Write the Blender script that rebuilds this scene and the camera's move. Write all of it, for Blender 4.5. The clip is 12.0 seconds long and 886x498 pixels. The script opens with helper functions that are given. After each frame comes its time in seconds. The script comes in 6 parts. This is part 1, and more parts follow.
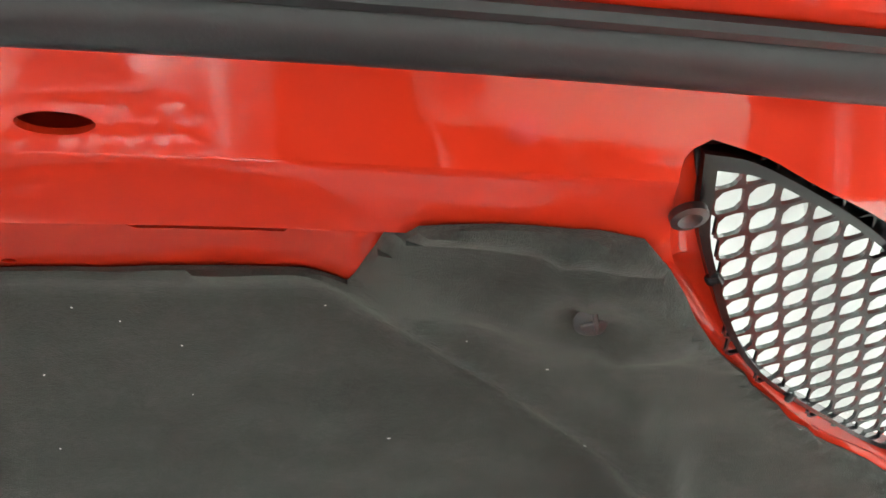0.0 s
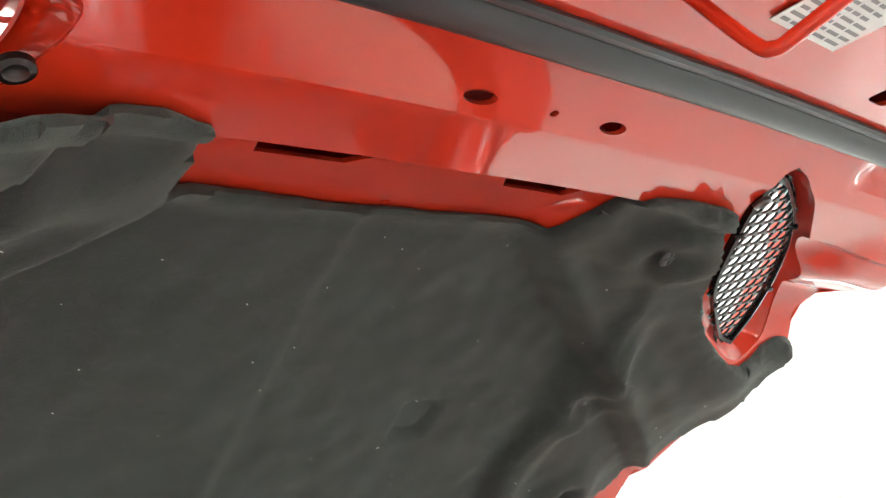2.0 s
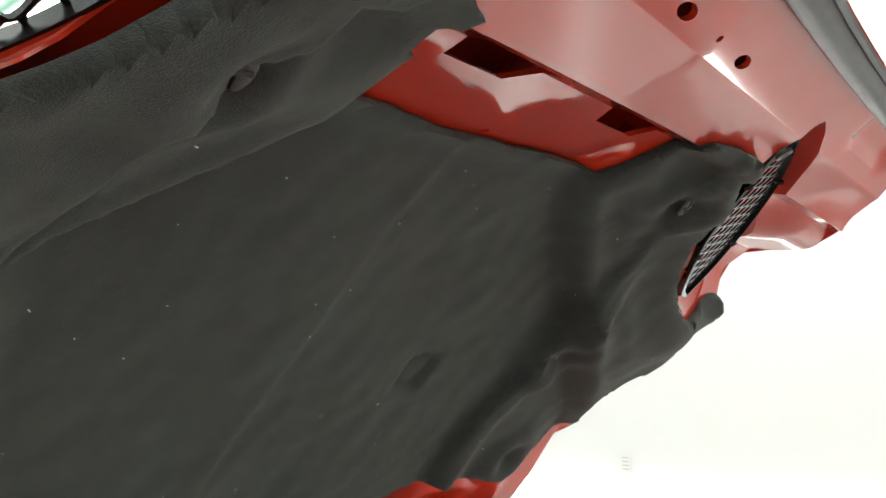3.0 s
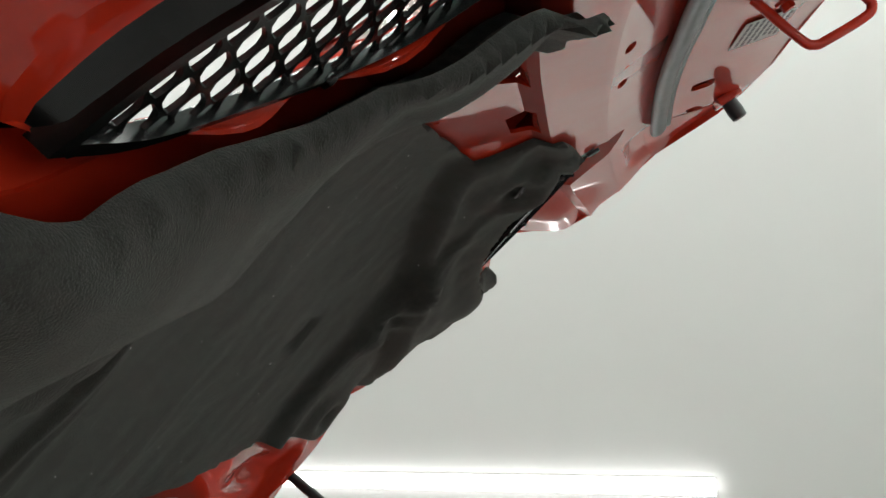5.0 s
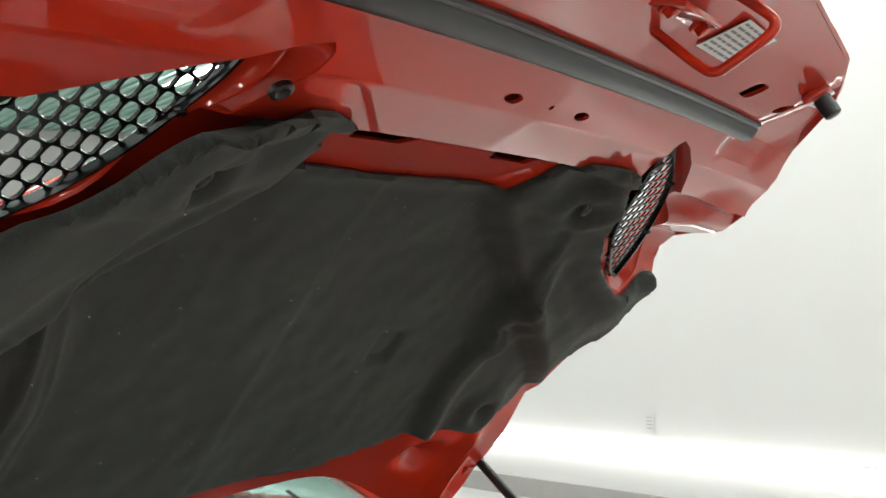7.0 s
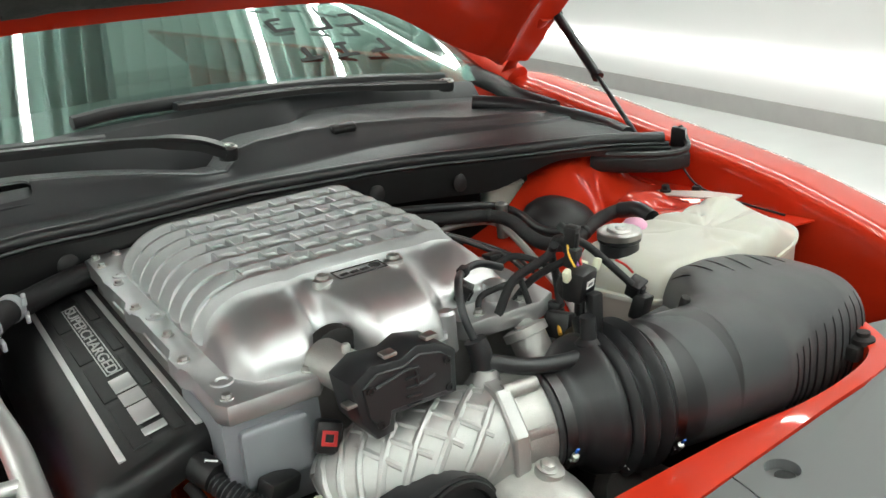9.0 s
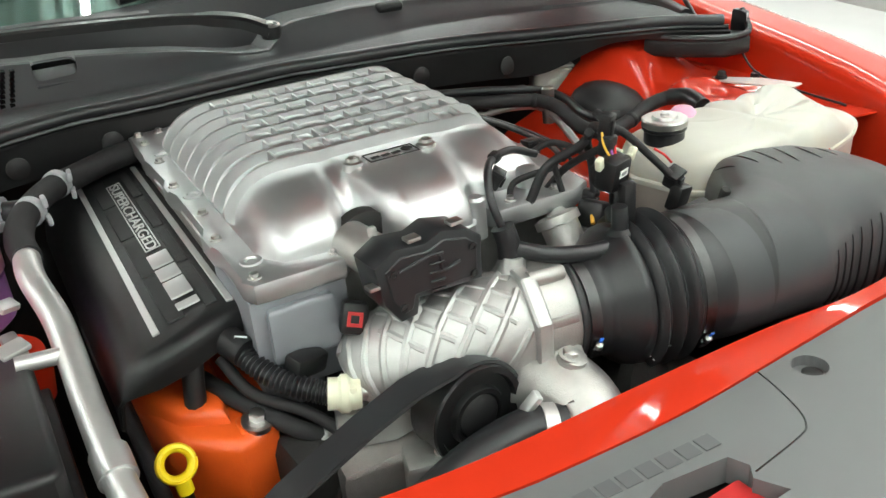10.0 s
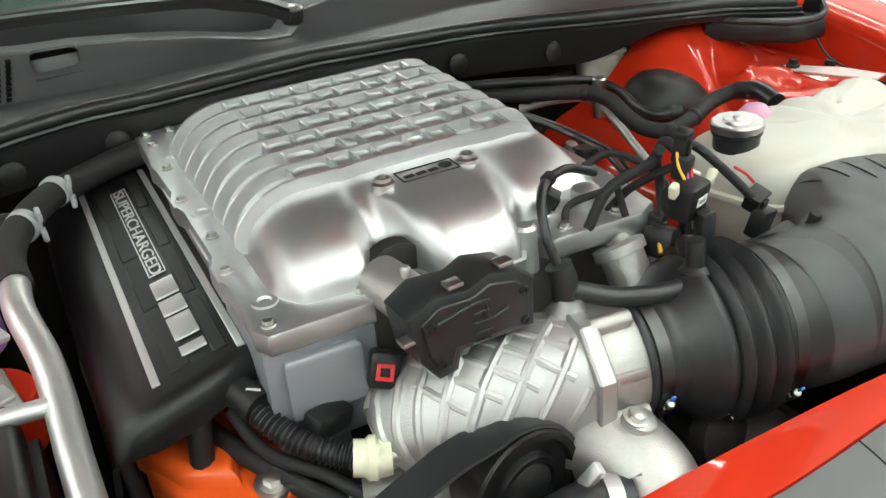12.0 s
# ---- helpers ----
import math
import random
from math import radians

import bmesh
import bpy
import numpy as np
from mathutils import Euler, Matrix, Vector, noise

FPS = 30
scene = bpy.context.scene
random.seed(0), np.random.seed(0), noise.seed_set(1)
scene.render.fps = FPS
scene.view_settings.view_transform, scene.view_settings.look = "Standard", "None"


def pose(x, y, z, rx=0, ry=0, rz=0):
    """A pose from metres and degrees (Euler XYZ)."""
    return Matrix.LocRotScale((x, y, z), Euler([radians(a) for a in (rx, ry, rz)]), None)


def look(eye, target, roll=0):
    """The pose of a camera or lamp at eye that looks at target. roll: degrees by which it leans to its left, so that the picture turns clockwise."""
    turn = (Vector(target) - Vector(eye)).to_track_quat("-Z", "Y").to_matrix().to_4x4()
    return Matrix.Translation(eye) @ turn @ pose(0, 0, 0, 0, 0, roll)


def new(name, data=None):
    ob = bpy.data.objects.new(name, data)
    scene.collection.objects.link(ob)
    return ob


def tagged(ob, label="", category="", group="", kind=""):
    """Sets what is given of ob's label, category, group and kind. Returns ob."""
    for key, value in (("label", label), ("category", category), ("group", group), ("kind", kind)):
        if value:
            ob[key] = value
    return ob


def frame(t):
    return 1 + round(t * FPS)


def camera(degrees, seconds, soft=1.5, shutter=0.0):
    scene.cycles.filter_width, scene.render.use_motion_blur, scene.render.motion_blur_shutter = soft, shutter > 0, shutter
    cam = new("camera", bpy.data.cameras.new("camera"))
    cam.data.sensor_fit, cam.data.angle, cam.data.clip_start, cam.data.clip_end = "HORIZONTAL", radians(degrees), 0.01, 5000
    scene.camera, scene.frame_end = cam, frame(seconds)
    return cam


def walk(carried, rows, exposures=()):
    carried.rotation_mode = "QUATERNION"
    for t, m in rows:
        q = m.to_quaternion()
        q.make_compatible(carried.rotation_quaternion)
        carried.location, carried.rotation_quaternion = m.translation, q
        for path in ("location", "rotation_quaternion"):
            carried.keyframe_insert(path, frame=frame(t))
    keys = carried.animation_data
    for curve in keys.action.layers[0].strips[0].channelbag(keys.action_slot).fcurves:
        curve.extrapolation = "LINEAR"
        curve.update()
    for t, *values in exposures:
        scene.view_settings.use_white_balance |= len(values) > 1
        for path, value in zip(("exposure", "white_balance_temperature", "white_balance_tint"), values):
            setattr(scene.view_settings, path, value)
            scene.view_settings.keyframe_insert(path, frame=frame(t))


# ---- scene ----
cam = camera(52.0, 12.0)
PATH = [
    (0, (0.183, -0.400, 1.570), (0.579, 1.550, 1.767), -1.5),
    (0.5, (0.132, -0.452, 1.535), (0.839, 1.406, 1.751), -2.0),
    (1, (-0.025, -0.495, 1.532), (0.918, 1.259, 1.725), -2.0),
    (1.5, (-0.278, -0.467, 1.517), (0.911, 1.129, 1.711), -2.1),
    (2, (-0.464, -0.416, 1.514), (0.932, 1.006, 1.684), -1.9),
    (2.5, (-0.548, -0.304, 1.501), (1.010, 0.942, 1.641), -1.9),
    (4.5, (-0.792, 0.080, 1.449), (1.185, 0.375, 1.533), -3.4),
    (5, (-0.859, 0.057, 1.463), (1.125, 0.299, 1.535), -3.5),
    (5.5, (-0.869, -0.020, 1.486), (1.108, 0.272, 1.546), -3.6),
    (6, (-0.831, -0.149, 1.503), (1.046, 0.54, 1.555), -4.0),
    (6.5, (-0.811, -0.267, 1.502), (0.959, 0.661, 1.578), -3.8),
    (6.7, (-0.804, -0.328, 1.507), (0.923, 0.677, 1.596), -4.2),
    (8.3, (-0.591, -0.725, 1.375), (0.721, 0.76, 1.105), -5.5),
    (8.5, (-0.558, -0.741, 1.35), (0.689, 0.767, 0.939), -5.2),
    (8.8, (-0.527, -0.761, 1.307), (0.633, 0.769, 0.745), -4.6),
    (9, (-0.517, -0.766, 1.302), (0.6, 0.755, 0.638), -4.5),
    (9.5, (-0.496, -0.776, 1.293), (0.549, 0.723, 0.48), -4.2),
    (10, (-0.485, -0.779, 1.298), (0.447, 0.752, 0.41), -5.0),
    (10.5, (-0.475, -0.772, 1.309), (0.406, 0.782, 0.409), -5.3),
    (11, (-0.451, -0.719, 1.32), (0.417, 0.832, 0.402), -5.3),
    (11.5, (-0.435, -0.645, 1.326), (0.42, 0.905, 0.395), -5.5),
    (12, (-0.418, -0.652, 1.3), (0.436, 0.882, 0.343), -5.6),
]
walk(cam, [(t, look(eye, target, roll)) for t, eye, target, roll in PATH], [(0, 1.35), (0.5, 1.72), (1.0, 1.1), (1.5, 1.08), (2.7, 0.58), (4.3, -0.55), (5.0, -0.60), (5.5, -0.62), (6.7, -0.14), (8.3, -0.06), (9.0, 0.0), (9.5, 0.18), (11, 0.33), (12, 0.28)])

# ---- world, light ----
world = bpy.data.worlds.new("studio_air")
scene.world = world
world.use_nodes = True
world.node_tree.nodes["Background"].inputs[0].default_value = (0.9, 0.95, 1.0, 1)
world.node_tree.nodes["Background"].inputs[1].default_value = 0.05


# ---- materials ----
def material(name, color, rough=0.5, metal=0.0, vary=0.12, scale=30.0, bump=0.0, bump_scale=200.0, coat=0.0, spec=0.5, stain=0.0):
    m = bpy.data.materials.new(name)
    m.use_nodes = True
    t = m.node_tree
    b = t.nodes["Principled BSDF"]
    b.inputs["Metallic"].default_value = metal
    b.inputs["Coat Weight"].default_value = coat
    b.inputs["Coat Roughness"].default_value = 0.04
    b.inputs["Specular IOR Level"].default_value = spec
    geo = t.nodes.new("ShaderNodeNewGeometry")
    n1 = t.nodes.new("ShaderNodeTexNoise")
    n1.inputs["Scale"].default_value = scale
    n1.inputs["Detail"].default_value = 6
    t.links.new(geo.outputs["Position"], n1.inputs["Vector"])
    ramp = t.nodes.new("ShaderNodeMix")
    ramp.data_type = "RGBA"
    c = Vector(color[:3])
    ramp.inputs[6].default_value = (*(c * (1 - vary)), 1)
    ramp.inputs[7].default_value = (*[min(1, v) for v in c * (1 + vary)], 1)
    t.links.new(n1.outputs["Fac"], ramp.inputs[0])
    out = ramp.outputs[2]
    if stain:
        n2 = t.nodes.new("ShaderNodeTexNoise")
        n2.inputs["Scale"].default_value = scale * 0.22
        n2.inputs["Detail"].default_value = 8
        t.links.new(geo.outputs["Position"], n2.inputs["Vector"])
        cr = t.nodes.new("ShaderNodeMapRange")
        cr.inputs[1].default_value, cr.inputs[2].default_value = 0.5, 0.72
        cr.inputs[3].default_value, cr.inputs[4].default_value = 0.0, stain
        t.links.new(n2.outputs["Fac"], cr.inputs[0])
        mx = t.nodes.new("ShaderNodeMix")
        mx.data_type = "RGBA"
        mx.inputs[7].default_value = (*(c * 0.45 + Vector((0.06, 0.055, 0.05))), 1)
        t.links.new(cr.outputs[0], mx.inputs[0])
        t.links.new(out, mx.inputs[6])
        out = mx.outputs[2]
    t.links.new(out, b.inputs["Base Color"])
    rr = t.nodes.new("ShaderNodeMapRange")
    rr.inputs[3].default_value, rr.inputs[4].default_value = max(0.02, rough * 0.82), min(1, rough * 1.18)
    t.links.new(n1.outputs["Fac"], rr.inputs[0])
    t.links.new(rr.outputs[0], b.inputs["Roughness"])
    if bump:
        n3 = t.nodes.new("ShaderNodeTexNoise")
        n3.inputs["Scale"].default_value = bump_scale
        n3.inputs["Detail"].default_value = 4
        t.links.new(geo.outputs["Position"], n3.inputs["Vector"])
        bp = t.nodes.new("ShaderNodeBump")
        bp.inputs["Strength"].default_value = bump
        bp.inputs["Distance"].default_value = 0.002
        t.links.new(n3.outputs["Fac"], bp.inputs["Height"])
        t.links.new(bp.outputs[0], b.inputs["Normal"])
    return m


def glow(name, color, strength):
    m = bpy.data.materials.new(name)
    m.use_nodes = True
    t = m.node_tree
    t.nodes.remove(t.nodes["Principled BSDF"])
    e = t.nodes.new("ShaderNodeEmission")
    e.inputs[0].default_value, e.inputs[1].default_value = (*color, 1), strength
    t.links.new(e.outputs[0], t.nodes["Material Output"].inputs[0])
    return m


RED = material("red_body_paint", (0.56, 0.028, 0.008), 0.5, 0.0, 0.05, 12, 0.02, 900, coat=1.0, spec=0.08)
ORANGE = material("orange_engine_paint", (0.75, 0.10, 0.012), 0.42, 0.0, 0.10, 40, 0.12, 300, coat=0.2)
FELT = material("black_insulation_felt", (0.029, 0.033, 0.030), 0.8, 0.0, 0.9, 420, 0.6, 1100, spec=0.35, stain=0.25)
RUBBER = material("black_rubber_seal", (0.017, 0.018, 0.0195), 0.34, 0.0, 0.15, 60, 0.06, 500)
PLASTIC = material("black_moulded_plastic", (0.009, 0.0095, 0.010), 0.34, 0.0, 0.18, 80, 0.12, 1400, stain=0.05, spec=0.4)
SATIN = material("satin_black_plastic", (0.013, 0.0135, 0.014), 0.44, 0.0, 0.15, 60, 0.18, 1800, spec=0.4)
SHIELD = material("grey_black_panel_plastic", (0.046, 0.049, 0.052), 0.36, 0.0, 0.08, 50, 0.16, 2200)
PANEL = material("grey_radiator_panel_plastic", (0.135, 0.139, 0.140), 0.42, 0.0, 0.08, 50, 0.16, 2200)
GRILLE = material("gloss_black_grille_plastic", (0.007, 0.008, 0.008), 0.25, 0.0, 0.15, 60, spec=0.4)
DULL = material("dull_cast_aluminium", (0.53, 0.53, 0.52), 0.38, 0.85, 0.12, 70, 0.35, 1100, stain=0.10)
CAST = material("cast_silver_aluminium", (0.64, 0.645, 0.65), 0.345, 0.88, 0.07, 60, 0.12, 900)
RAW = material("raw_cast_aluminium", (0.49, 0.48, 0.46), 0.40, 0.85, 0.14, 90, 0.35, 700, stain=0.25)
GREYPAINT = material("grey_painted_casting", (0.30, 0.315, 0.34), 0.42, 0.35, 0.06, 40, 0.08, 900)
STEEL = material("zinc_steel", (0.55, 0.54, 0.52), 0.3, 1.0, 0.12, 120, 0.1, 900)
DARKSTEEL = material("dark_oily_steel", (0.09, 0.09, 0.09), 0.35, 1.0, 0.2, 120, 0.1, 900)
BRUSHED = material("bright_aluminium_tube", (0.66, 0.66, 0.65), 0.42, 0.8, 0.06, 50, 0.08, 800)
DARK = material("dark_engine_metal", (0.018, 0.0175, 0.017), 0.6, 0.3, 0.35, 50, 0.3, 400, stain=0.3)
WEB = material("braided_black_hose", (0.014, 0.014, 0.015), 0.6, 0.0, 0.3, 300, 0.5, 1200)
CREAM = material("cream_nylon", (0.72, 0.72, 0.55), 0.4, 0.0, 0.08, 60)
MILK = material("milky_polyethylene", (0.62, 0.61, 0.54), 0.32, 0.0, 0.08, 30, 0.06, 300, stain=0.15)
COOLANT = material("milky_plastic_with_coolant", (0.50, 0.43, 0.38), 0.34, 0.0, 0.10, 25, 0.06, 300, stain=0.2)
PINK = material("pink_coolant_plastic", (0.78, 0.42, 0.58), 0.35, 0.0, 0.1, 30)
PURPLE = material("purple_coolant_plastic", (0.42, 0.18, 0.50), 0.35, 0.0, 0.1, 30)
YELLOW = material("yellow_handle_plastic", (0.85, 0.62, 0.01), 0.4, 0.0, 0.06, 60)
REDPL = material("red_lock_plastic", (0.60, 0.03, 0.03), 0.4)
BLUEPL = material("blue_clamp_tag", (0.03, 0.14, 0.65), 0.4)
WIRE_Y = material("yellow_wire", (0.75, 0.42, 0.05), 0.5)
WHITE = material("white_print", (0.8, 0.8, 0.8), 0.5)
SILVERPRINT = material("silver_trim_print", (0.62, 0.62, 0.62), 0.34, 0.6, 0.04, 80)
# A darker PANEL grey: the shading of embossed letters put into their colour.
EMBOSS_SHADE = material("grey_emboss_shade", (0.10, 0.103, 0.105), 0.45)
BRACKET = material("pale_primed_bracket", (0.60, 0.50, 0.47), 0.38, 0.3, 0.08, 60)
CLIPGREY = material("pale_grey_clip_plastic", (0.46, 0.47, 0.49), 0.42, 0.1, 0.08, 60)
PAPER = material("white_label_paper", (0.75, 0.75, 0.73), 0.5, 0.0, 0.05, 100)
INK = material("grey_ink", (0.25, 0.25, 0.26), 0.6)
FLOORM = material("pale_polished_floor", (0.45, 0.45, 0.44), 0.16, 0.0, 0.06, 3.0, 0.03, 60, stain=0.12)
WALLM = material("white_wall_paint", (0.55, 0.55, 0.54), 0.75, 0.0, 0.02, 4.0, 0.05, 300)
# Green put into the ceiling colour to tint its reflection in the windscreen.
CEILM = material("reflection_tint_ceiling", (0.46, 0.66, 0.59), 0.7, 0.0, 0.03, 3.0)
BASEM = material("grey_baseboard_tile", (0.30, 0.29, 0.28), 0.45, 0.0, 0.12, 8.0, 0.05, 200)
LED = glow("white_led", (1.0, 0.99, 0.97), 9.0)
TUBE = glow("white_tube_light", (1.0, 0.98, 0.95), 38.0)
CABIN = material("dark_cabin_trim", (0.012, 0.015, 0.014), 0.8)
GLASS = material("green_tinted_windscreen", (0.30, 0.44, 0.40), 0.02, 0.0, 0.01, 3.0, spec=0.9)
GLASS.node_tree.nodes["Principled BSDF"].inputs["Transmission Weight"].default_value = 1.0
GLASS.node_tree.nodes["Principled BSDF"].inputs["IOR"].default_value = 2.0
FELT.node_tree.nodes["Principled BSDF"].inputs["Sheen Weight"].default_value = 0.30
FELT.node_tree.nodes["Principled BSDF"].inputs["Sheen Roughness"].default_value = 0.45
FELT.node_tree.nodes["Principled BSDF"].inputs["Sheen Tint"].default_value = (0.55, 0.6, 0.55, 1)
for m in (MILK, PINK, PURPLE):
    m.node_tree.nodes["Principled BSDF"].inputs["Subsurface Weight"].default_value = 0.35
    m.node_tree.nodes["Principled BSDF"].inputs["Subsurface Radius"].default_value = (0.02, 0.018, 0.014)


# ---- mesh helpers ----
def thing(name, at, label, category, group="", kind=""):
    ob = new(name)
    ob.empty_display_size = 0.02
    ob.location = at
    return tagged(ob, label, category, group, kind)


def finish(bm, sharp=42):
    bmesh.ops.recalc_face_normals(bm, faces=bm.faces)
    for f in bm.faces:
        f.smooth = True
    for e in bm.edges:
        if len(e.link_faces) == 2 and e.calc_face_angle(0) > radians(sharp):
            e.smooth = False


def part(name, bm, mat, parent=None, label="", m=None, sharp=42):
    if m is not None:
        bmesh.ops.transform(bm, matrix=m, verts=bm.verts)
    finish(bm, sharp)
    me = bpy.data.meshes.new(name)
    bm.to_mesh(me)
    bm.free()
    me.materials.append(mat)
    ob = new(name, me)
    if parent:
        ob.parent = parent
        if parent.data is None:
            ob.matrix_parent_inverse = Matrix.Translation(-parent.location)
    if label:
        ob["label"] = label
    return ob


def solo(name, bm, mat, label, category, group="", kind="", m=None, sharp=42):
    return tagged(part(name, bm, mat, m=m, sharp=sharp), label, category, group, kind)


def cut(ob, bm):
    """Takes the closed shape bm out of ob's mesh."""
    me = bpy.data.meshes.new("cutter")
    bmesh.ops.recalc_face_normals(bm, faces=bm.faces)
    bm.to_mesh(me)
    bm.free()
    tool = new("cutter", me)
    mod = ob.modifiers.new("cut", "BOOLEAN")
    mod.object, mod.operation, mod.solver = tool, "DIFFERENCE", "EXACT"
    bpy.context.view_layer.update()
    done = bpy.data.meshes.new_from_object(ob.evaluated_get(bpy.context.evaluated_depsgraph_get()))
    ob.modifiers.remove(mod)
    ob.data = done
    bpy.data.objects.remove(tool)


def box(sx, sy, sz, m=None, bev=0.0, seg=2, bm=None):
    bm = bm or bmesh.new()
    r = bmesh.ops.create_cube(bm, size=1, matrix=(m or Matrix()) @ Matrix.Diagonal((sx, sy, sz, 1)))
    if bev:
        vs = set(r["verts"])
        es = [e for e in bm.edges if e.verts[0] in vs]
        bmesh.ops.bevel(bm, geom=es, offset=bev, segments=seg, profile=0.5, affect="EDGES", clamp_overlap=True)
    return bm


def prism(poly, z0, z1, bev=0.0, seg=2, bm=None, m=None, top=None):
    """A polygon in x, y drawn up from z0 to z1; top scales the upper outline round its middle."""
    bm = bm or bmesh.new()
    c = sum((Vector((*p, 0)) for p in poly), Vector()) / len(poly)
    lo = [bm.verts.new((p[0], p[1], z0)) for p in poly]
    k = top or 1.0
    hi = [bm.verts.new((c.x + (p[0] - c.x) * k, c.y + (p[1] - c.y) * k, z1)) for p in poly]
    n = len(poly)
    fs = [bm.faces.new(lo[::-1]), bm.faces.new(hi)]
    fs += [bm.faces.new((lo[i], lo[(i + 1) % n], hi[(i + 1) % n], hi[i])) for i in range(n)]
    if m is not None:
        bmesh.ops.transform(bm, matrix=m, verts=lo + hi)
    if bev:
        es = list({e for f in fs[1:2] for e in f.edges} | {e for f in fs[:1] for e in f.edges})
        bmesh.ops.bevel(bm, geom=es, offset=bev, segments=seg, profile=0.5, affect="EDGES", clamp_overlap=True)
    return bm


def lathe(profile, seg=24, m=None, bm=None, caps=True):
    """Turns rows of (radius, height) round z."""
    bm = bm or bmesh.new()
    rings = []
    for r, h in profile:
        rings.append([bm.verts.new((r * math.cos(2 * math.pi * i / seg), r * math.sin(2 * math.pi * i / seg), h)) for i in range(seg)])
    for a, b in zip(rings, rings[1:]):
        for i in range(seg):
            bm.faces.new((a[i], a[(i + 1) % seg], b[(i + 1) % seg], b[i]))
    if caps:
        bm.faces.new(rings[0][::-1])
        bm.faces.new(rings[-1])
    if m is not None:
        bmesh.ops.transform(bm, matrix=m, verts=[v for r in rings for v in r])
    return bm


def glide(pts, steps=8):
    """A smooth line through pts (Catmull-Rom)."""
    p = [Vector(q) for q in pts]
    p = [2 * p[0] - p[1], *p, 2 * p[-1] - p[-2]]
    out = []
    for i in range(1, len(p) - 2):
        for k in range(steps):
            t = k / steps
            out.append(0.5 * (2 * p[i] + (p[i + 1] - p[i - 1]) * t + (2 * p[i - 1] - 5 * p[i] + 4 * p[i + 1] - p[i + 2]) * t * t + (3 * p[i] - p[i - 1] - 3 * p[i + 1] + p[i + 2]) * t**3))
    return out + [p[-2]]


def tube(pts, r, seg=12, steps=8, bm=None, flat=1.0, up=(0, 0, 1)):
    """A round bar along a smooth line; r is a number or a function of 0..1. flat squeezes it along up."""
    bm = bm or bmesh.new()
    line = glide(pts, steps) if steps else [Vector(p) for p in pts]
    n, rings = len(line), []
    side = None
    for i, p in enumerate(line):
        d = (line[min(i + 1, n - 1)] - line[max(i - 1, 0)]).normalized()
        ref = Vector(up) if abs(d.dot(Vector(up))) < 0.98 else Vector((1, 0, 0))
        if side is None:
            side = d.cross(ref).normalized()
        side = (side - d * side.dot(d)).normalized()
        top = side.cross(d)
        k = r(i / (n - 1)) if callable(r) else r
        rings.append([bm.verts.new(p + k * (math.cos(a) * side + flat * math.sin(a) * top)) for a in (2 * math.pi * j / seg for j in range(seg))])
    for a, b in zip(rings, rings[1:]):
        for i in range(seg):
            bm.faces.new((a[i], a[(i + 1) % seg], b[(i + 1) % seg], b[i]))
    bm.faces.new(rings[0][::-1])
    bm.faces.new(rings[-1])
    return bm


def sheet(rows, thick=0.0, bm=None):
    """A sheet through rows of points; thick gives it a back, against the normals."""
    bm = bm or bmesh.new()
    vs = [[bm.verts.new(p) for p in row] for row in rows]
    fs = [bm.faces.new((a[i], a[i + 1], b[i + 1], b[i])) for a, b in zip(vs, vs[1:]) for i in range(len(a) - 1)]
    if thick:
        bmesh.ops.recalc_face_normals(bm, faces=fs)
        bm.normal_update()
        nor = {v: v.normal.copy() for row in vs for v in row}
        back = {v: bm.verts.new(v.co + nor[v] * thick) for row in vs for v in row}
        for f in fs:
            bm.faces.new([back[v] for v in reversed(f.verts)])
        for e in [e for e in bm.edges if len(e.link_faces) == 1 and e.verts[0] in back and e.verts[1] in back]:
            a, b = e.verts
            bm.faces.new((a, b, back[b], back[a]))
    return bm


def lerp_table(table, x):
    xs, ys = zip(*table)
    return float(np.interp(x, xs, ys))


def smooth01(a, b, x):
    t = min(1, max(0, (x - a) / (b - a)))
    return t * t * (3 - 2 * t)


def aim(p, d, up=(0, 0, 1)):
    """A pose at p whose z axis points along d."""
    return Matrix.Translation(p) @ Vector(d).to_track_quat("Z", "Y").to_matrix().to_4x4()


def bolt_shape(r=0.007, h=0.006, m=None, bm=None):
    bm = lathe([(r * 1.35, 0), (r * 1.35, h * 0.3), (r * 1.0, h * 0.36)], 16, m, bm)
    return lathe([(r * 0.95, h * 0.3), (r * 0.95, h * 0.95), (r * 0.8, h)], 6, m, bm)


def words(text, size, m, mat, parent, name, depth=0.0006, shear=0.0):
    cu = bpy.data.curves.new("words", "FONT")
    cu.body, cu.size, cu.extrude, cu.shear = text, size, depth, shear
    tmp = new("words", cu)
    bpy.context.view_layer.update()
    me = bpy.data.meshes.new_from_object(tmp.evaluated_get(bpy.context.evaluated_depsgraph_get()))
    bpy.data.objects.remove(tmp)
    bm = bmesh.new()
    bm.from_mesh(me)
    bpy.data.meshes.remove(me)
    return part(name, bm, mat, parent, m=m)


# ---- room ----
def slab(p, q, z0, z1, thick):
    """An upright wall from p to q in plan, its thickness to the right of that way."""
    p, q = Vector((*p, 0)), Vector((*q, 0))
    d = (q - p).normalized()
    n = Vector((d.y, -d.x, 0)) * thick
    return prism([p.xy, q.xy, (q + n).xy, (p + n).xy], z0, z1)


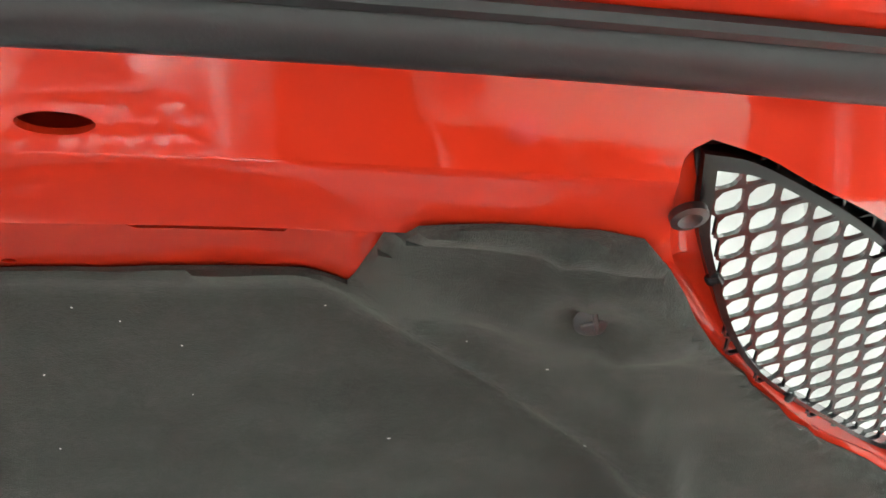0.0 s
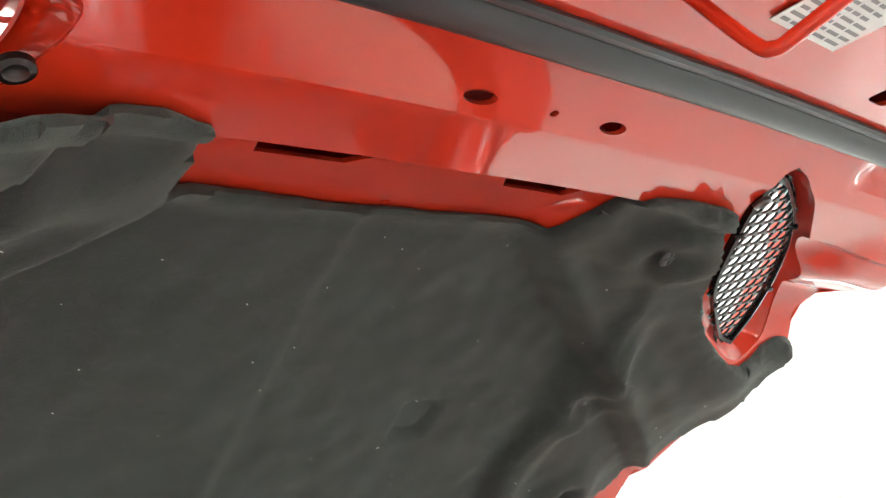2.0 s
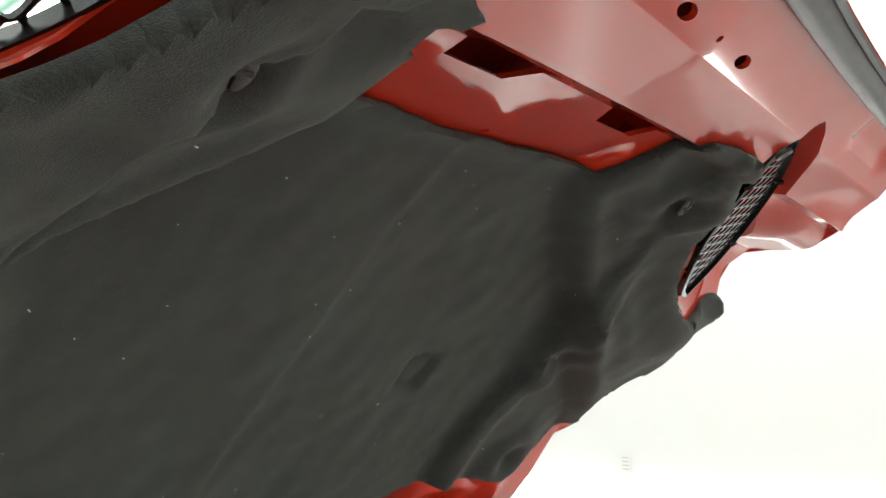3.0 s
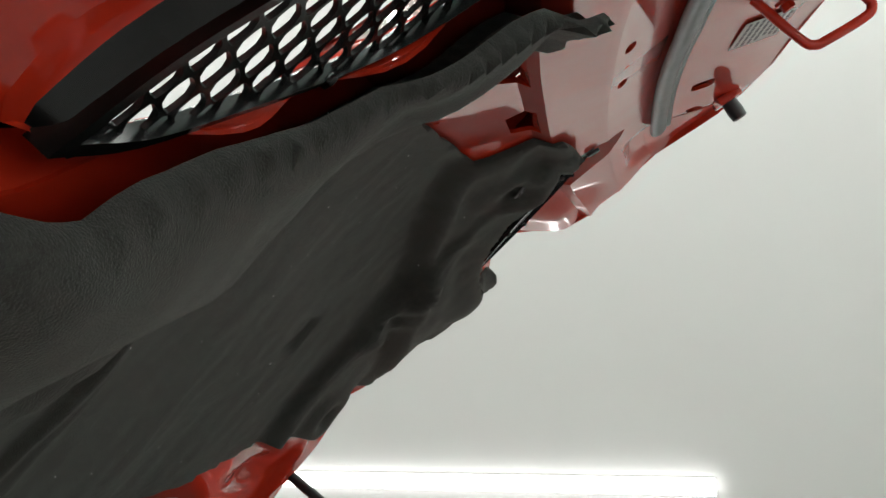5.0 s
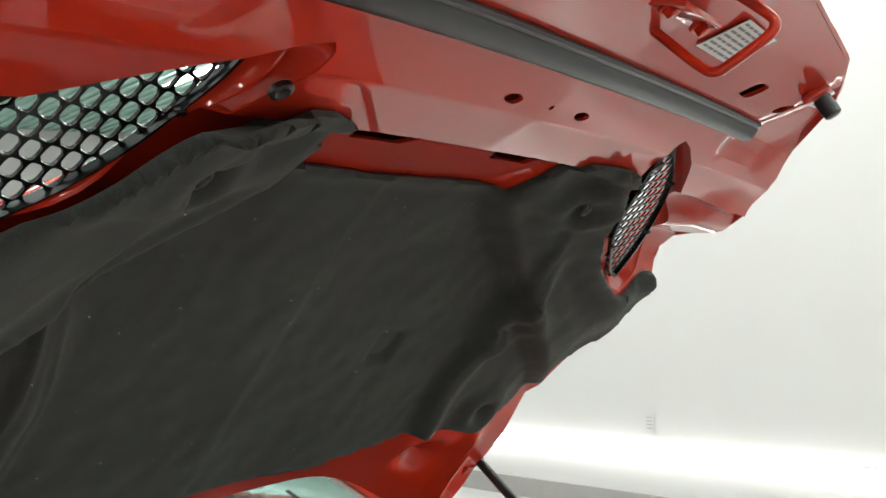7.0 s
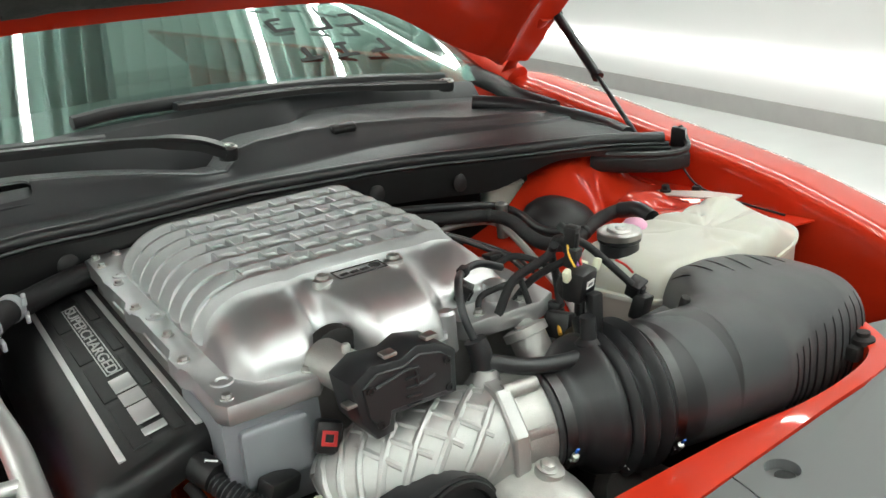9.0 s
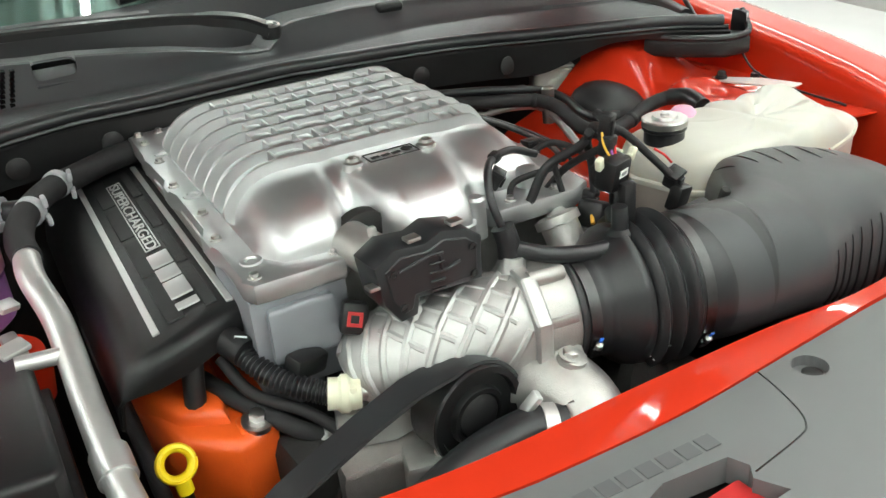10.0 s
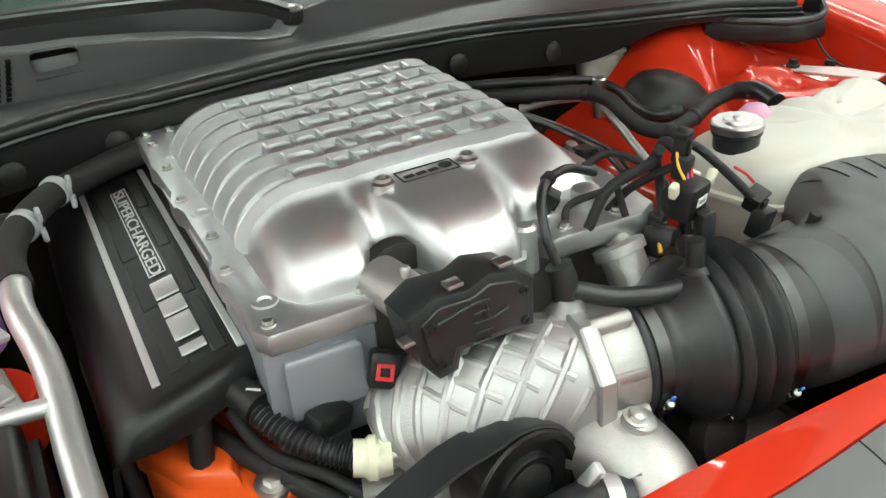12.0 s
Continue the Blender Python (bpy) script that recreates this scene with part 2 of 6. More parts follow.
ROOM = [(5.85, 8.2), (2.325, -7.05), (-6.45, -5.02), (-2.925, 10.23)]
for i, wn in enumerate(("wall_side", "wall_behind", "wall_far_side", "wall_rear")):
    a, b = ROOM[i], ROOM[(i + 1) % 4]
    solo(wn, slab(b, a, 0, 3.4, 0.15), WALLM, "plain white painted wall above a grey baseboard", "wall", kind="structure")
    d = (Vector(b) - Vector(a)).normalized()
    off = Vector((d.y, -d.x)) * 0.012
    solo("baseboard", slab(Vector(b) + off, Vector(a) + off, 0, 0.13, 0.012), BASEM, "grey tiled baseboard along the wall foot", "baseboard", kind="structure")
floor_poly = [(9, 12), (9, -9), (-9, -9), (-9, 12)]
solo("floor", prism(floor_poly, -0.1, 0), FLOORM, "pale grey polished showroom floor", "floor", kind="structure")
wd = (Vector(ROOM[0]) - Vector(ROOM[1])).normalized()
wn_in = Vector((-wd.y, wd.x))
cb = prism(floor_poly, 3.42, 3.5)
for k in range(-70, 71):
    c0 = Vector((0, 1.5)) - wn_in * (0.105 * k) - wd * 10
    prism([c0, c0 + wd * 20, c0 + wd * 20 + wn_in * 0.022, c0 + wn_in * 0.022], 3.395, 3.42, 0, 2, cb)
solo("ceiling", cb, CEILM, "pale green-grey ribbed sheet ceiling", "ceiling", kind="structure")
lamp = thing("wall_light_bar", (4.1, 0.8, 0.37), "glowing white light bar mounted low along the wall", "light")
bar0, bar1 = Vector((3.25, -3.05)) + wd * 2.45 + wn_in * 0.05, Vector((3.25, -3.05)) + wd * 10.6 + wn_in * 0.05
part("diffuser", slab(bar0, bar1, 0.335, 0.41, 0.04), LED, lamp, "glowing white diffuser")
part("back_channel", slab(bar0 - wn_in * 0.041, bar1 - wn_in * 0.041, 0.33, 0.415, 0.008), STEEL, lamp)
for k, off in enumerate((-3.95, -2.65, -1.35, -0.06, 1.24, 1.73, 3.1)):
    c0 = Vector((-1.3 + off * 0.97, -5.6 - off * 0.22))
    tl = thing("ceiling_tube_light", (c0.x, c0.y, 3.36), "long white tube light fixed along the ceiling", "light", "ceiling tube lights")
    part("tube", slab(c0, c0 + wd * 12.5, 3.33, 3.36, 0.034), TUBE, tl, "glowing white tube")
    part("housing", slab(c0 - Vector((0.008, 0)), c0 + wd * 12.5 - Vector((0.008, 0)), 3.36, 3.4, 0.05), WALLM, tl)

note = thing("wall_notice", (4.33, 1.58, 0.56), "small pale printed notice on the white wall", "notice")
face_n = Matrix.Translation((4.325 - 0.02, 1.59, 0.56)) @ Matrix((wd.to_3d(), Vector((0, 0, 1)), Vector((wd.y, -wd.x, 0)))).transposed().to_4x4()
part("sheet", box(0.07, 0.10, 0.002, face_n), WALLM, note)
for k in range(4):
    part("print_bar", box(0.04, 0.005, 0.0015, face_n @ pose(0, 0.032 - 0.021 * k, -0.002)), BASEM, note)

# ---- open hood ----
C45 = math.sqrt(0.5)
CROWN = 0.14
UNDER = [(-0.04, 0.0), (0.0, -0.006), (0.3, -0.012), (0.55, -0.014), (0.64, -0.006), (0.735, 0.058), (0.745, 0.080), (0.807, 0.113), (0.874, 0.126), (0.94, 0.165), (0.985, 0.19), (1.05, 0.215)]
SKIN = [(-0.04, -0.03), (0.3, -0.048), (0.6, -0.045), (0.8, -0.005), (0.95, 0.085), (1.02, 0.16), (1.055, 0.213)]
HALF = [(-0.04, 0.775), (0.1, 0.785), (0.3, 0.80), (0.57, 0.805), (0.66, 0.80), (0.70, 0.785), (0.76, 0.745), (0.83, 0.70), (0.885, 0.645), (0.975, 0.52), (1.03, 0.38), (1.045, 0.22), (1.055, 0.03)]


def hood_at(x, v, w):
    return Vector((x, 0.64 - C45 * v - C45 * w, 1.16 + C45 * v - C45 * w))


MID = 0.033


def half_x(x):
    """How far x lies from the hood's middle line, counted as on the right half."""
    return x if x >= MID else 2 * MID - x


def flip(x, s):
    """x on the right half, or its mirror image on the other half."""
    return x if s > 0 else 2 * MID - x


def lean(x):
    """The slight twist by which the far half of the hood lies deeper."""
    return 0.05 * max(0.0, MID - x)


def edge_drop(x, v):
    """The outer edges curl up towards the skin behind the vents."""
    return 0.022 * smooth01(0.60, 0.80, half_x(x)) * (1 - smooth01(0.49, 0.56, v)) * smooth01(0.08, 0.24, v)


def bulge(x, v):
    """The raised frame of the inner panel round each vent, with its stepped inner side."""
    a = half_x(x)
    inner_side = 1 - smooth01(-0.05, 0.04, 0.73 * (a - 0.50) + 0.68 * (v - 0.69)) * smooth01(0.50, 0.60, v)
    d = 0.595 * (a - 0.35) + 0.80 * (v - 0.57)
    step = 0.030 * smooth01(-0.026, 0.003, d) + 0.012 * smooth01(0.0, 0.09, d)
    if x < MID:
        return step * inner_side * smooth01(0.20, 0.27, a) * (1 - 0.45 * smooth01(0.68, 0.80, a)) * (1 - smooth01(0.64, 0.74, v))
    lip = 0.030 * smooth01(0.06, 0.155, d) * inner_side * smooth01(0.26, 0.40, a) * (1 - smooth01(0.68, 0.80, v))
    rim = lip + 0.036 * math.exp(-(((v - 0.700) / 0.05) ** 2)) * smooth01(0.60, 0.70, a)
    return step * inner_side * smooth01(0.20, 0.27, a) * (1 - 0.45 * smooth01(0.68, 0.80, a)) * (1 - smooth01(0.64, 0.74, v)) + rim


def under(x, v):
    return lerp_table(UNDER, v) + CROWN * half_x(x) ** 2 + bulge(x, v) - lean(x) - edge_drop(x, v)


def rear(x, v):
    """Bends the rear rows to the curved rear edge."""
    if v > 0.25:
        return v
    edge = 0.062 - 0.16 * smooth01(0.28, 0.74, half_x(x))
    return 0.25 - (0.25 - v) * (0.25 - edge) / 0.29


def skin_w(x, v):
    return lerp_table(SKIN, v) - lean(x) - edge_drop(x, v) + CROWN * half_x(x) ** 2 + 0.06 * math.exp(-(((half_x(x) - 0.55) / 0.2) ** 2) - ((v - 0.66) / 0.15) ** 2)


def ring_line(half_a, half_b, steps=4):
    """A closed smooth outline in x, v from two runs of points."""
    a = glide([(*p, 0) for p in half_a], steps)[:-1] + glide([(*p, 0) for p in half_b], steps)[:-1]
    return [Vector(p[:2]) for p in a]


TIP, TOE = (0.387, 0.812), (0.648, 0.551)
narrow = ring_line([TIP, (0.414, 0.807), (0.459, 0.786), (0.496, 0.765), (0.527, 0.742), (0.556, 0.714), (0.589, 0.674), (0.614, 0.635), (0.634, 0.597), TOE], [TOE, (0.605, 0.564), (0.550, 0.598), (0.499, 0.633), (0.468, 0.660), (0.442, 0.693), (0.418, 0.733), (0.399, 0.769), TIP])
TIP2, TOE2 = (0.374, 0.834), (0.682, 0.526)
wide = ring_line([TIP2, (0.402, 0.826), (0.427, 0.814), (0.468, 0.795), (0.536, 0.756), (0.620, 0.706), (0.694, 0.657), (0.738, 0.613), (0.754, 0.580), (0.735, 0.548), TOE2], [TOE2, (0.648, 0.531), (0.606, 0.551), (0.570, 0.569), (0.535, 0.591), (0.489, 0.630), (0.444, 0.673), (0.414, 0.710), (0.390, 0.748), (0.374, 0.790), (0.366, 0.822), TIP2], 3)



def matched(a, b):
    """For each point of the outline a, the point of b that is as far along it."""
    def runs(q):
        ls = [0.0]
        for p, r in zip(q, q[1:] + q[:1]):
            ls.append(ls[-1] + (r - p).length)
        return [v / ls[-1] for v in ls]
    ra, rb = runs(a), runs(b)
    bb = b + b[:1]
    return [Vector((float(np.interp(t, rb, [p.x for p in bb])), float(np.interp(t, rb, [p.y for p in bb])))) for t in ra[:-1]]


def grille_w(p, s=1):
    """The slightly tilted plane in which a honeycomb lies; one of the two sits deeper."""
    return 0.1065 + 0.09 * (p[1] - 0.69) - (0.046 if s < 0 else 0.0)


hood = thing("car_hood", (0, 0.64, 1.16), "open red car hood seen from its underside", "hood")
vs_in = sorted({*np.linspace(-0.04, 1.05, 100).round(4).tolist(), 0.64, 0.735, 0.745, 0.800, 0.807, 0.874})


def hood_rows(fw, vs, nx=56):
    out = []
    for v in vs:
        row = []
        for u in np.linspace(-1, 1, nx):
            x = MID + u * (lerp_table(HALF, v) - MID)
            q = rear(x, v)
            row.append(hood_at(x, q, fw(x, q)))
        out.append(row)
    return out


def hood_prism(outline, w0, w1, mirror=1):
    """A shape through the hood along its normal, from an outline in x, v."""
    bm = bmesh.new()
    a = [bm.verts.new(hood_at(flip(p[0], mirror), p[1], w0)) for p in outline]
    b = [bm.verts.new(hood_at(flip(p[0], mirror), p[1], w1)) for p in outline]
    n = len(a)
    bm.faces.new(a)
    bm.faces.new(b[::-1])
    for i in range(n):
        bm.faces.new((a[i], b[i], b[(i + 1) % n], a[(i + 1) % n]))
    return bm


def oval(cx, cv, rx, rv, turn=0.0, n=20, p=2.0):
    out = []
    for i in range(n):
        a = 2 * math.pi * i / n
        cs, sn = math.cos(a), math.sin(a)
        x = rx * math.copysign(abs(cs) ** (2 / p), cs)
        y = rv * math.copysign(abs(sn) ** (2 / p), sn)
        out.append((cx + x * math.cos(turn) - y * math.sin(turn), cv + x * math.sin(turn) + y * math.cos(turn)))
    return out


def soft_under(x, v):
    """The inner panel with its pressed ribs and dishes."""
    w = under(x, v)
    ax = half_x(x)
    if v > 0.83:
        w -= 0.010 * smooth01(0.46, 0.50, ax) * (1 - smooth01(0.60, 0.64, ax)) * smooth01(0.83, 0.85, v)
    w -= 0.025 * math.exp(-((ax - 0.60) / 0.06) ** 2 - ((v - 0.055) / 0.03) ** 2)
    w += 0.018 * math.exp(-((ax - 0.70) / 0.018) ** 2) * (1 - smooth01(0.09, 0.14, v))
    return w


inner = part("inner_panel", sheet(hood_rows(soft_under, vs_in, 150), 0.005), RED, hood, "glossy red pressed steel inner panel", sharp=24)
skin_bm = sheet(hood_rows(skin_w, np.linspace(-0.04, 1.055, 90), 130), 0.003)
gone = []
for f in skin_bm.faces:
    p = f.calc_center_median()
    x, v = half_x(p.x) - 0.505, (0.64 - p.y + p.z - 1.16) * C45 - 0.705
    a, b = 0.738 * x - 0.674 * v, 0.674 * x + 0.738 * v
    if (a / 0.33) ** 2 + (b / 0.175) ** 2 < 1:
        gone.append(f)
bmesh.ops.delete(skin_bm, geom=gone, context="FACES")
part("outer_skin", skin_bm, RED, hood, "red painted outer skin")
for s in (1, -1):
    cut(inner, hood_prism(wide, -0.1, 0.4, s))
    cut(inner, hood_prism(oval(0.336, 0.935, 0.0175, 0.0135, 0, 20, 4), 0.0, 0.4, s))
    cut(inner, hood_prism(oval(0.455, 0.932, 0.014, 0.009, 0.5, 20, 3), 0.0, 0.4, s))
    part("plug", lathe([(0.0095, -0.002), (0.0095, 0.002), (0.006, 0.003), (0.003, 0.001)], 18, aim(hood_at(flip(0.383, s), 0.784, under(flip(0.383, s), 0.784) + 0.004), (0, -0.45, -0.89))), DARKSTEEL, hood)
    part("slot_backing", hood_prism([(0.06, 0.68), (0.25, 0.68), (0.25, 0.78), (0.06, 0.78)], -0.022, -0.017, s), RED, hood)
    part("slot_wall", hood_prism([(0.236, 0.69), (0.240, 0.69), (0.240, 0.722), (0.236, 0.722)], -0.02, 0.022, s), RED, hood)
    part("slot_wall", hood_prism([(0.236, 0.721), (0.240, 0.721), (0.240, 0.775), (0.236, 0.775)], -0.02, 0.044, s), RED, hood)
    cut(inner, hood_prism([(0.118, 0.716), (0.196, 0.716), (0.208, 0.7405), (0.094, 0.7405)], -0.1, 0.2, s))
cut(inner, hood_prism(oval(-0.039, 0.823, 0.0155, 0.0062), 0.0, 0.4))
cut(inner, hood_prism(oval(0.104, 0.823, 0.0155, 0.0062), 0.0, 0.4))
cut(inner, hood_prism(oval(0.034, 0.824, 0.004, 0.003), 0.0, 0.4))
cut(inner, hood_prism(oval(0.040, 0.662, 0.004, 0.003), -0.1, 0.4))
for s in (1, -1):
    rim_rows = [[], []]
    for v in np.linspace(-0.04, 1.05, 40):
        hw = flip(lerp_table(HALF, v), s)
        q = rear(hw, v)
        rim_rows[0].append(hood_at(hw + 0.001 * s, q, under(hw, q)))
        rim_rows[1].append(hood_at(hw + 0.001 * s, q, skin_w(hw, q)))
    part("side_hem", sheet(rim_rows, 0.004), RED, hood)
part("rear_hem", sheet([[hood_at(x, rear(x, -0.04) - 0.002, f(x, rear(x, -0.04))) for x in np.linspace(2 * MID - 0.775, 0.775, 40)] for f in (under, skin_w)], 0.004), RED, hood)


def vent(s):
    """One honeycomb hood vent with its red recess; s is 1 or -1 for the side."""
    rows = []
    pairs = list(zip(wide, matched(wide, narrow)))
    for k in range(13):
        q = k / 12
        row = []
        for a, b in pairs:
            p = a.lerp(b, q)
            dip = 0.012 + 0.11 * smooth01(-0.03, 0.05, 0.73 * (a.x - 0.50) + 0.68 * (a.y - 0.69))
            lip = 0.0 if s > 0 else (0.013 + 0.006 * math.sin(70 * p.x)) * math.exp(-(((q - 0.72) / 0.13) ** 2))
            row.append(hood_at(flip(p.x, s), p.y, under(flip(a.x, s), a.y) * (1 - q) + grille_w(b, s) * q - 0.002 - dip * q * (1 - q) + lip))
        rows.append(row + row[:1])
    part("vent_recess", sheet(rows, 0.002), RED, hood, "red curved recess round the vent")
    # Black sheet just over the red recess: the outer wall's shade, added as shape.
    shade_rows = []
    for k in range(8):
        row = []
        for a, b in pairs:
            outer = smooth01(-0.04, 0.05, 0.73 * (a.x - 0.50) + 0.68 * (a.y - 0.69))
            q = 1 - (0.02 + 0.76 * outer) * (1 - k / 7)
            p = a.lerp(b, q)
            dip = 0.012 + 0.11 * outer
            row.append(hood_at(flip(p.x, s), p.y, under(flip(a.x, s), a.y) * (1 - q) + grille_w(b, s) * q + 0.0015 - dip * q * (1 - q)))
        shade_rows.append(row + row[:1])
    part("vent_shade_sheet", sheet(shade_rows, 0.0015), GRILLE, hood, "black sheet standing in for shade on the recess wall")
    top_ring = [Vector(p) for p in oval(0.505, 0.705, 0.33, 0.175, -0.738 + math.pi, 60)][::-1]
    duct = [[], []]
    for a, b in zip(wide, matched(wide, top_ring)):
        duct[0].append(hood_at(flip(a.x, s), a.y, under(flip(a.x, s), a.y) - 0.006))
        duct[1].append(hood_at(flip(b.x, s), b.y, skin_w(flip(b.x, s), b.y) + 0.002))
    part("vent_duct", sheet([r + r[:1] for r in duct], 0.002), RED, hood)
    hexes = bmesh.new()
    rim = [Vector(p) for p in narrow]

    def inside(p):
        hit = False
        for a, b in zip(rim, rim[1:] + rim[:1]):
            if (a.y > p.y) != (b.y > p.y) and p.x < (b.x - a.x) * (p.y - a.y) / (b.y - a.y) + a.x:
                hit = not hit
        return hit

    ea, eb = Vector((0.0165, 0.0034)), Vector((0.0070, -0.0157))
    near = [ea, ea - eb, -eb, -ea, eb - ea, eb]
    cell = []
    for p, q in zip(near, near[1:] + near[:1]):
        k = 2 * (p.x * q.y - p.y * q.x)
        cell.append(Vector(((q.y * p.length_squared - p.y * q.length_squared) / k, (p.x * q.length_squared - q.x * p.length_squared) / k)))
    round_cell = [cell[(k + o) % 6].lerp(cell[(k + o + d) % 6], 0.27) for k in range(6) for o, d in ((0, -1), (0, 1))]
    core = Vector((0.52, 0.68))
    for j in range(-6, 26):
        for i in range(-14, 24):
            c = Vector((0.402, 0.800)) + ea * i + eb * j
            if not inside(core + (c - core) * 1.02):
                continue
            rings = []
            for line_, size, dw in ((cell, 1.005, 0.0), (round_cell, 0.86, 0.0), (round_cell, 0.85, -0.0008), (round_cell, 0.82, -0.0026), (cell, 1.005, -0.0026)):
                ring = []
                for q in range(12):
                    e = line_[q] if line_ is round_cell else (line_[q // 2] * 0.999 if q % 2 else line_[q // 2])
                    p = c + e * size
                    ring.append(hexes.verts.new(hood_at(flip(p.x, s), p.y, grille_w(p, s) + dw)))
                rings.append(ring)
            for a, b in zip(rings, rings[1:]):
                for q in range(12):
                    hexes.faces.new((a[q], a[(q + 1) % 12], b[(q + 1) % 12], b[q]))
    g = part("vent_grille", hexes, GRILLE, hood, "black honeycomb plastic vent grille")
    rimr = []
    for dw, grow in ((0.004, 1.03), (0.005, 0.965), (-0.004, 0.955), (-0.008, 1.03)):
        mid = Vector((0.52, 0.68))
        rimr.append([hood_at(flip(mid.x + (p.x - mid.x) * grow, s), mid.y + (p.y - mid.y) * grow, grille_w(p, s) + dw) for p in rim])
    rows = [r + r[:1] for r in rimr]
    part("grille_frame", sheet(rows + rows[:1]), GRILLE, g)
    for u in (14, 26, 47, 60):
        p = rim[u]
        part("clip_tab", box(0.010, 0.007, 0.005, Matrix.Translation(hood_at(flip(p.x, s), p.y, grille_w(p, s) + 0.004)) @ pose(0, 0, 0, 45, 0, 20 * u), 0.002), GRILLE, g)


vent(1)
vent(-1)

# insulation pad
PAD = [(0.0, 0.652), (0.234, 0.664), (0.250, 0.735), (0.262, 0.757), (0.300, 0.764), (0.345, 0.764), (0.368, 0.760), (0.384, 0.747), (0.408, 0.712), (0.440, 0.671), (0.484, 0.628), (0.530, 0.589), (0.568, 0.566), (0.604, 0.547), (0.647, 0.526), (0.684, 0.520), (0.716, 0.530), (0.738, 0.543), (0.765, 0.552), (0.798, 0.556), (0.80, 0.44), (0.785, 0.34), (0.765, 0.30), (0.778, 0.25), (0.745, 0.185), (0.66, 0.155), (0.48, 0.143), (0.42, 0.12), (0.27, 0.10), (0.0, 0.10)]


def pad_lift(x, v):
    """How far the pad stands off the panel beside the deeper vent, past a sharp crease."""
    if x > MID:
        return 0.0
    a = half_x(x)
    crease = lerp_table([(0.42, 0.450), (0.50, 0.425), (0.55, 0.407), (0.59, 0.397), (0.64, 0.388), (0.70, 0.352), (0.76, 0.330)], v)
    return (0.014 * smooth01(crease - 0.003, crease + 0.003, a) + 0.020 * smooth01(crease, crease + 0.11, a)) * smooth01(0.44, 0.54, v) * (1 - smooth01(0.66, 0.74, a))


def fold(x, v):
    """How far the pad sags from the panel: folds beside the vents, dimples at the clips."""
    ax = half_x(x)
    if x > 0:
        line = lerp_table([(0.1, 0.495), (0.16, 0.485), (0.29, 0.458), (0.394, 0.475), (0.51, 0.445), (0.593, 0.43), (0.66, 0.385), (0.75, 0.33)], v)
    else:
        line = lerp_table([(0.1, 0.37), (0.37, 0.353), (0.51, 0.374), (0.61, 0.372), (0.70, 0.388), (0.76, 0.36)], v)
    w = 0.006 + 0.014 * smooth01(line - 0.035, line + 0.03, ax) * (1 - smooth01(0.46, 0.56, v))
    w *= 1 - 0.7 * smooth01(0.64, 0.77, ax)
    w += 0.020 * math.exp(-(((v - 0.545) / 0.022) ** 2)) * smooth01(0.74, 0.80, ax)
    d = 0.595 * (ax - 0.35) + 0.80 * (v - 0.57)
    w += (0.005 * math.exp(-((d - 0.006) / 0.007) ** 2) + 0.003 * math.exp(-((d - 0.055) / 0.012) ** 2)) * smooth01(0.22, 0.28, ax) * (1 - smooth01(0.60, 0.70, ax))
    calm = 1.0
    if x < MID:
        w += 0.003
        calm -= 0.9 * smooth01(0.40, 0.50, v)
    w += 0.008 * math.exp(-((ax - line) / 0.007) ** 2) * smooth01(0.12, 0.25, v) * calm
    w += 0.005 * math.exp(-((ax - line - 0.075 + 0.1 * v) / 0.006) ** 2) * smooth01(0.2, 0.3, v) * (1 - smooth01(0.5, 0.56, v))
    w += 0.014 * calm * math.exp(-((ax - line - 0.02) / 0.022) ** 2) * (1 - 0.7 * smooth01(0.50, 0.60, v))
    w += 0.007 * noise.noise(Vector((x * 7, v * 7, 2.3))) + 0.0022 * noise.noise(Vector((x * 28, v * 28, 7.1)))
    for cx, cv in ((0.372, 0.680), (0.500, 0.407), (0.62, 0.20)):
        d = math.hypot(ax - cx, v - cv)
        w += 0.010 * math.exp(-((d - 0.038) / 0.02) ** 2) - 0.010 * math.exp(-(d / 0.018) ** 2)
    w -= 0.010 * smooth01(0.235, 0.245, x) * (1 - smooth01(0.285, 0.295, x)) * smooth01(0.33, 0.335, v) * (1 - smooth01(0.375, 0.385, v))
    return w


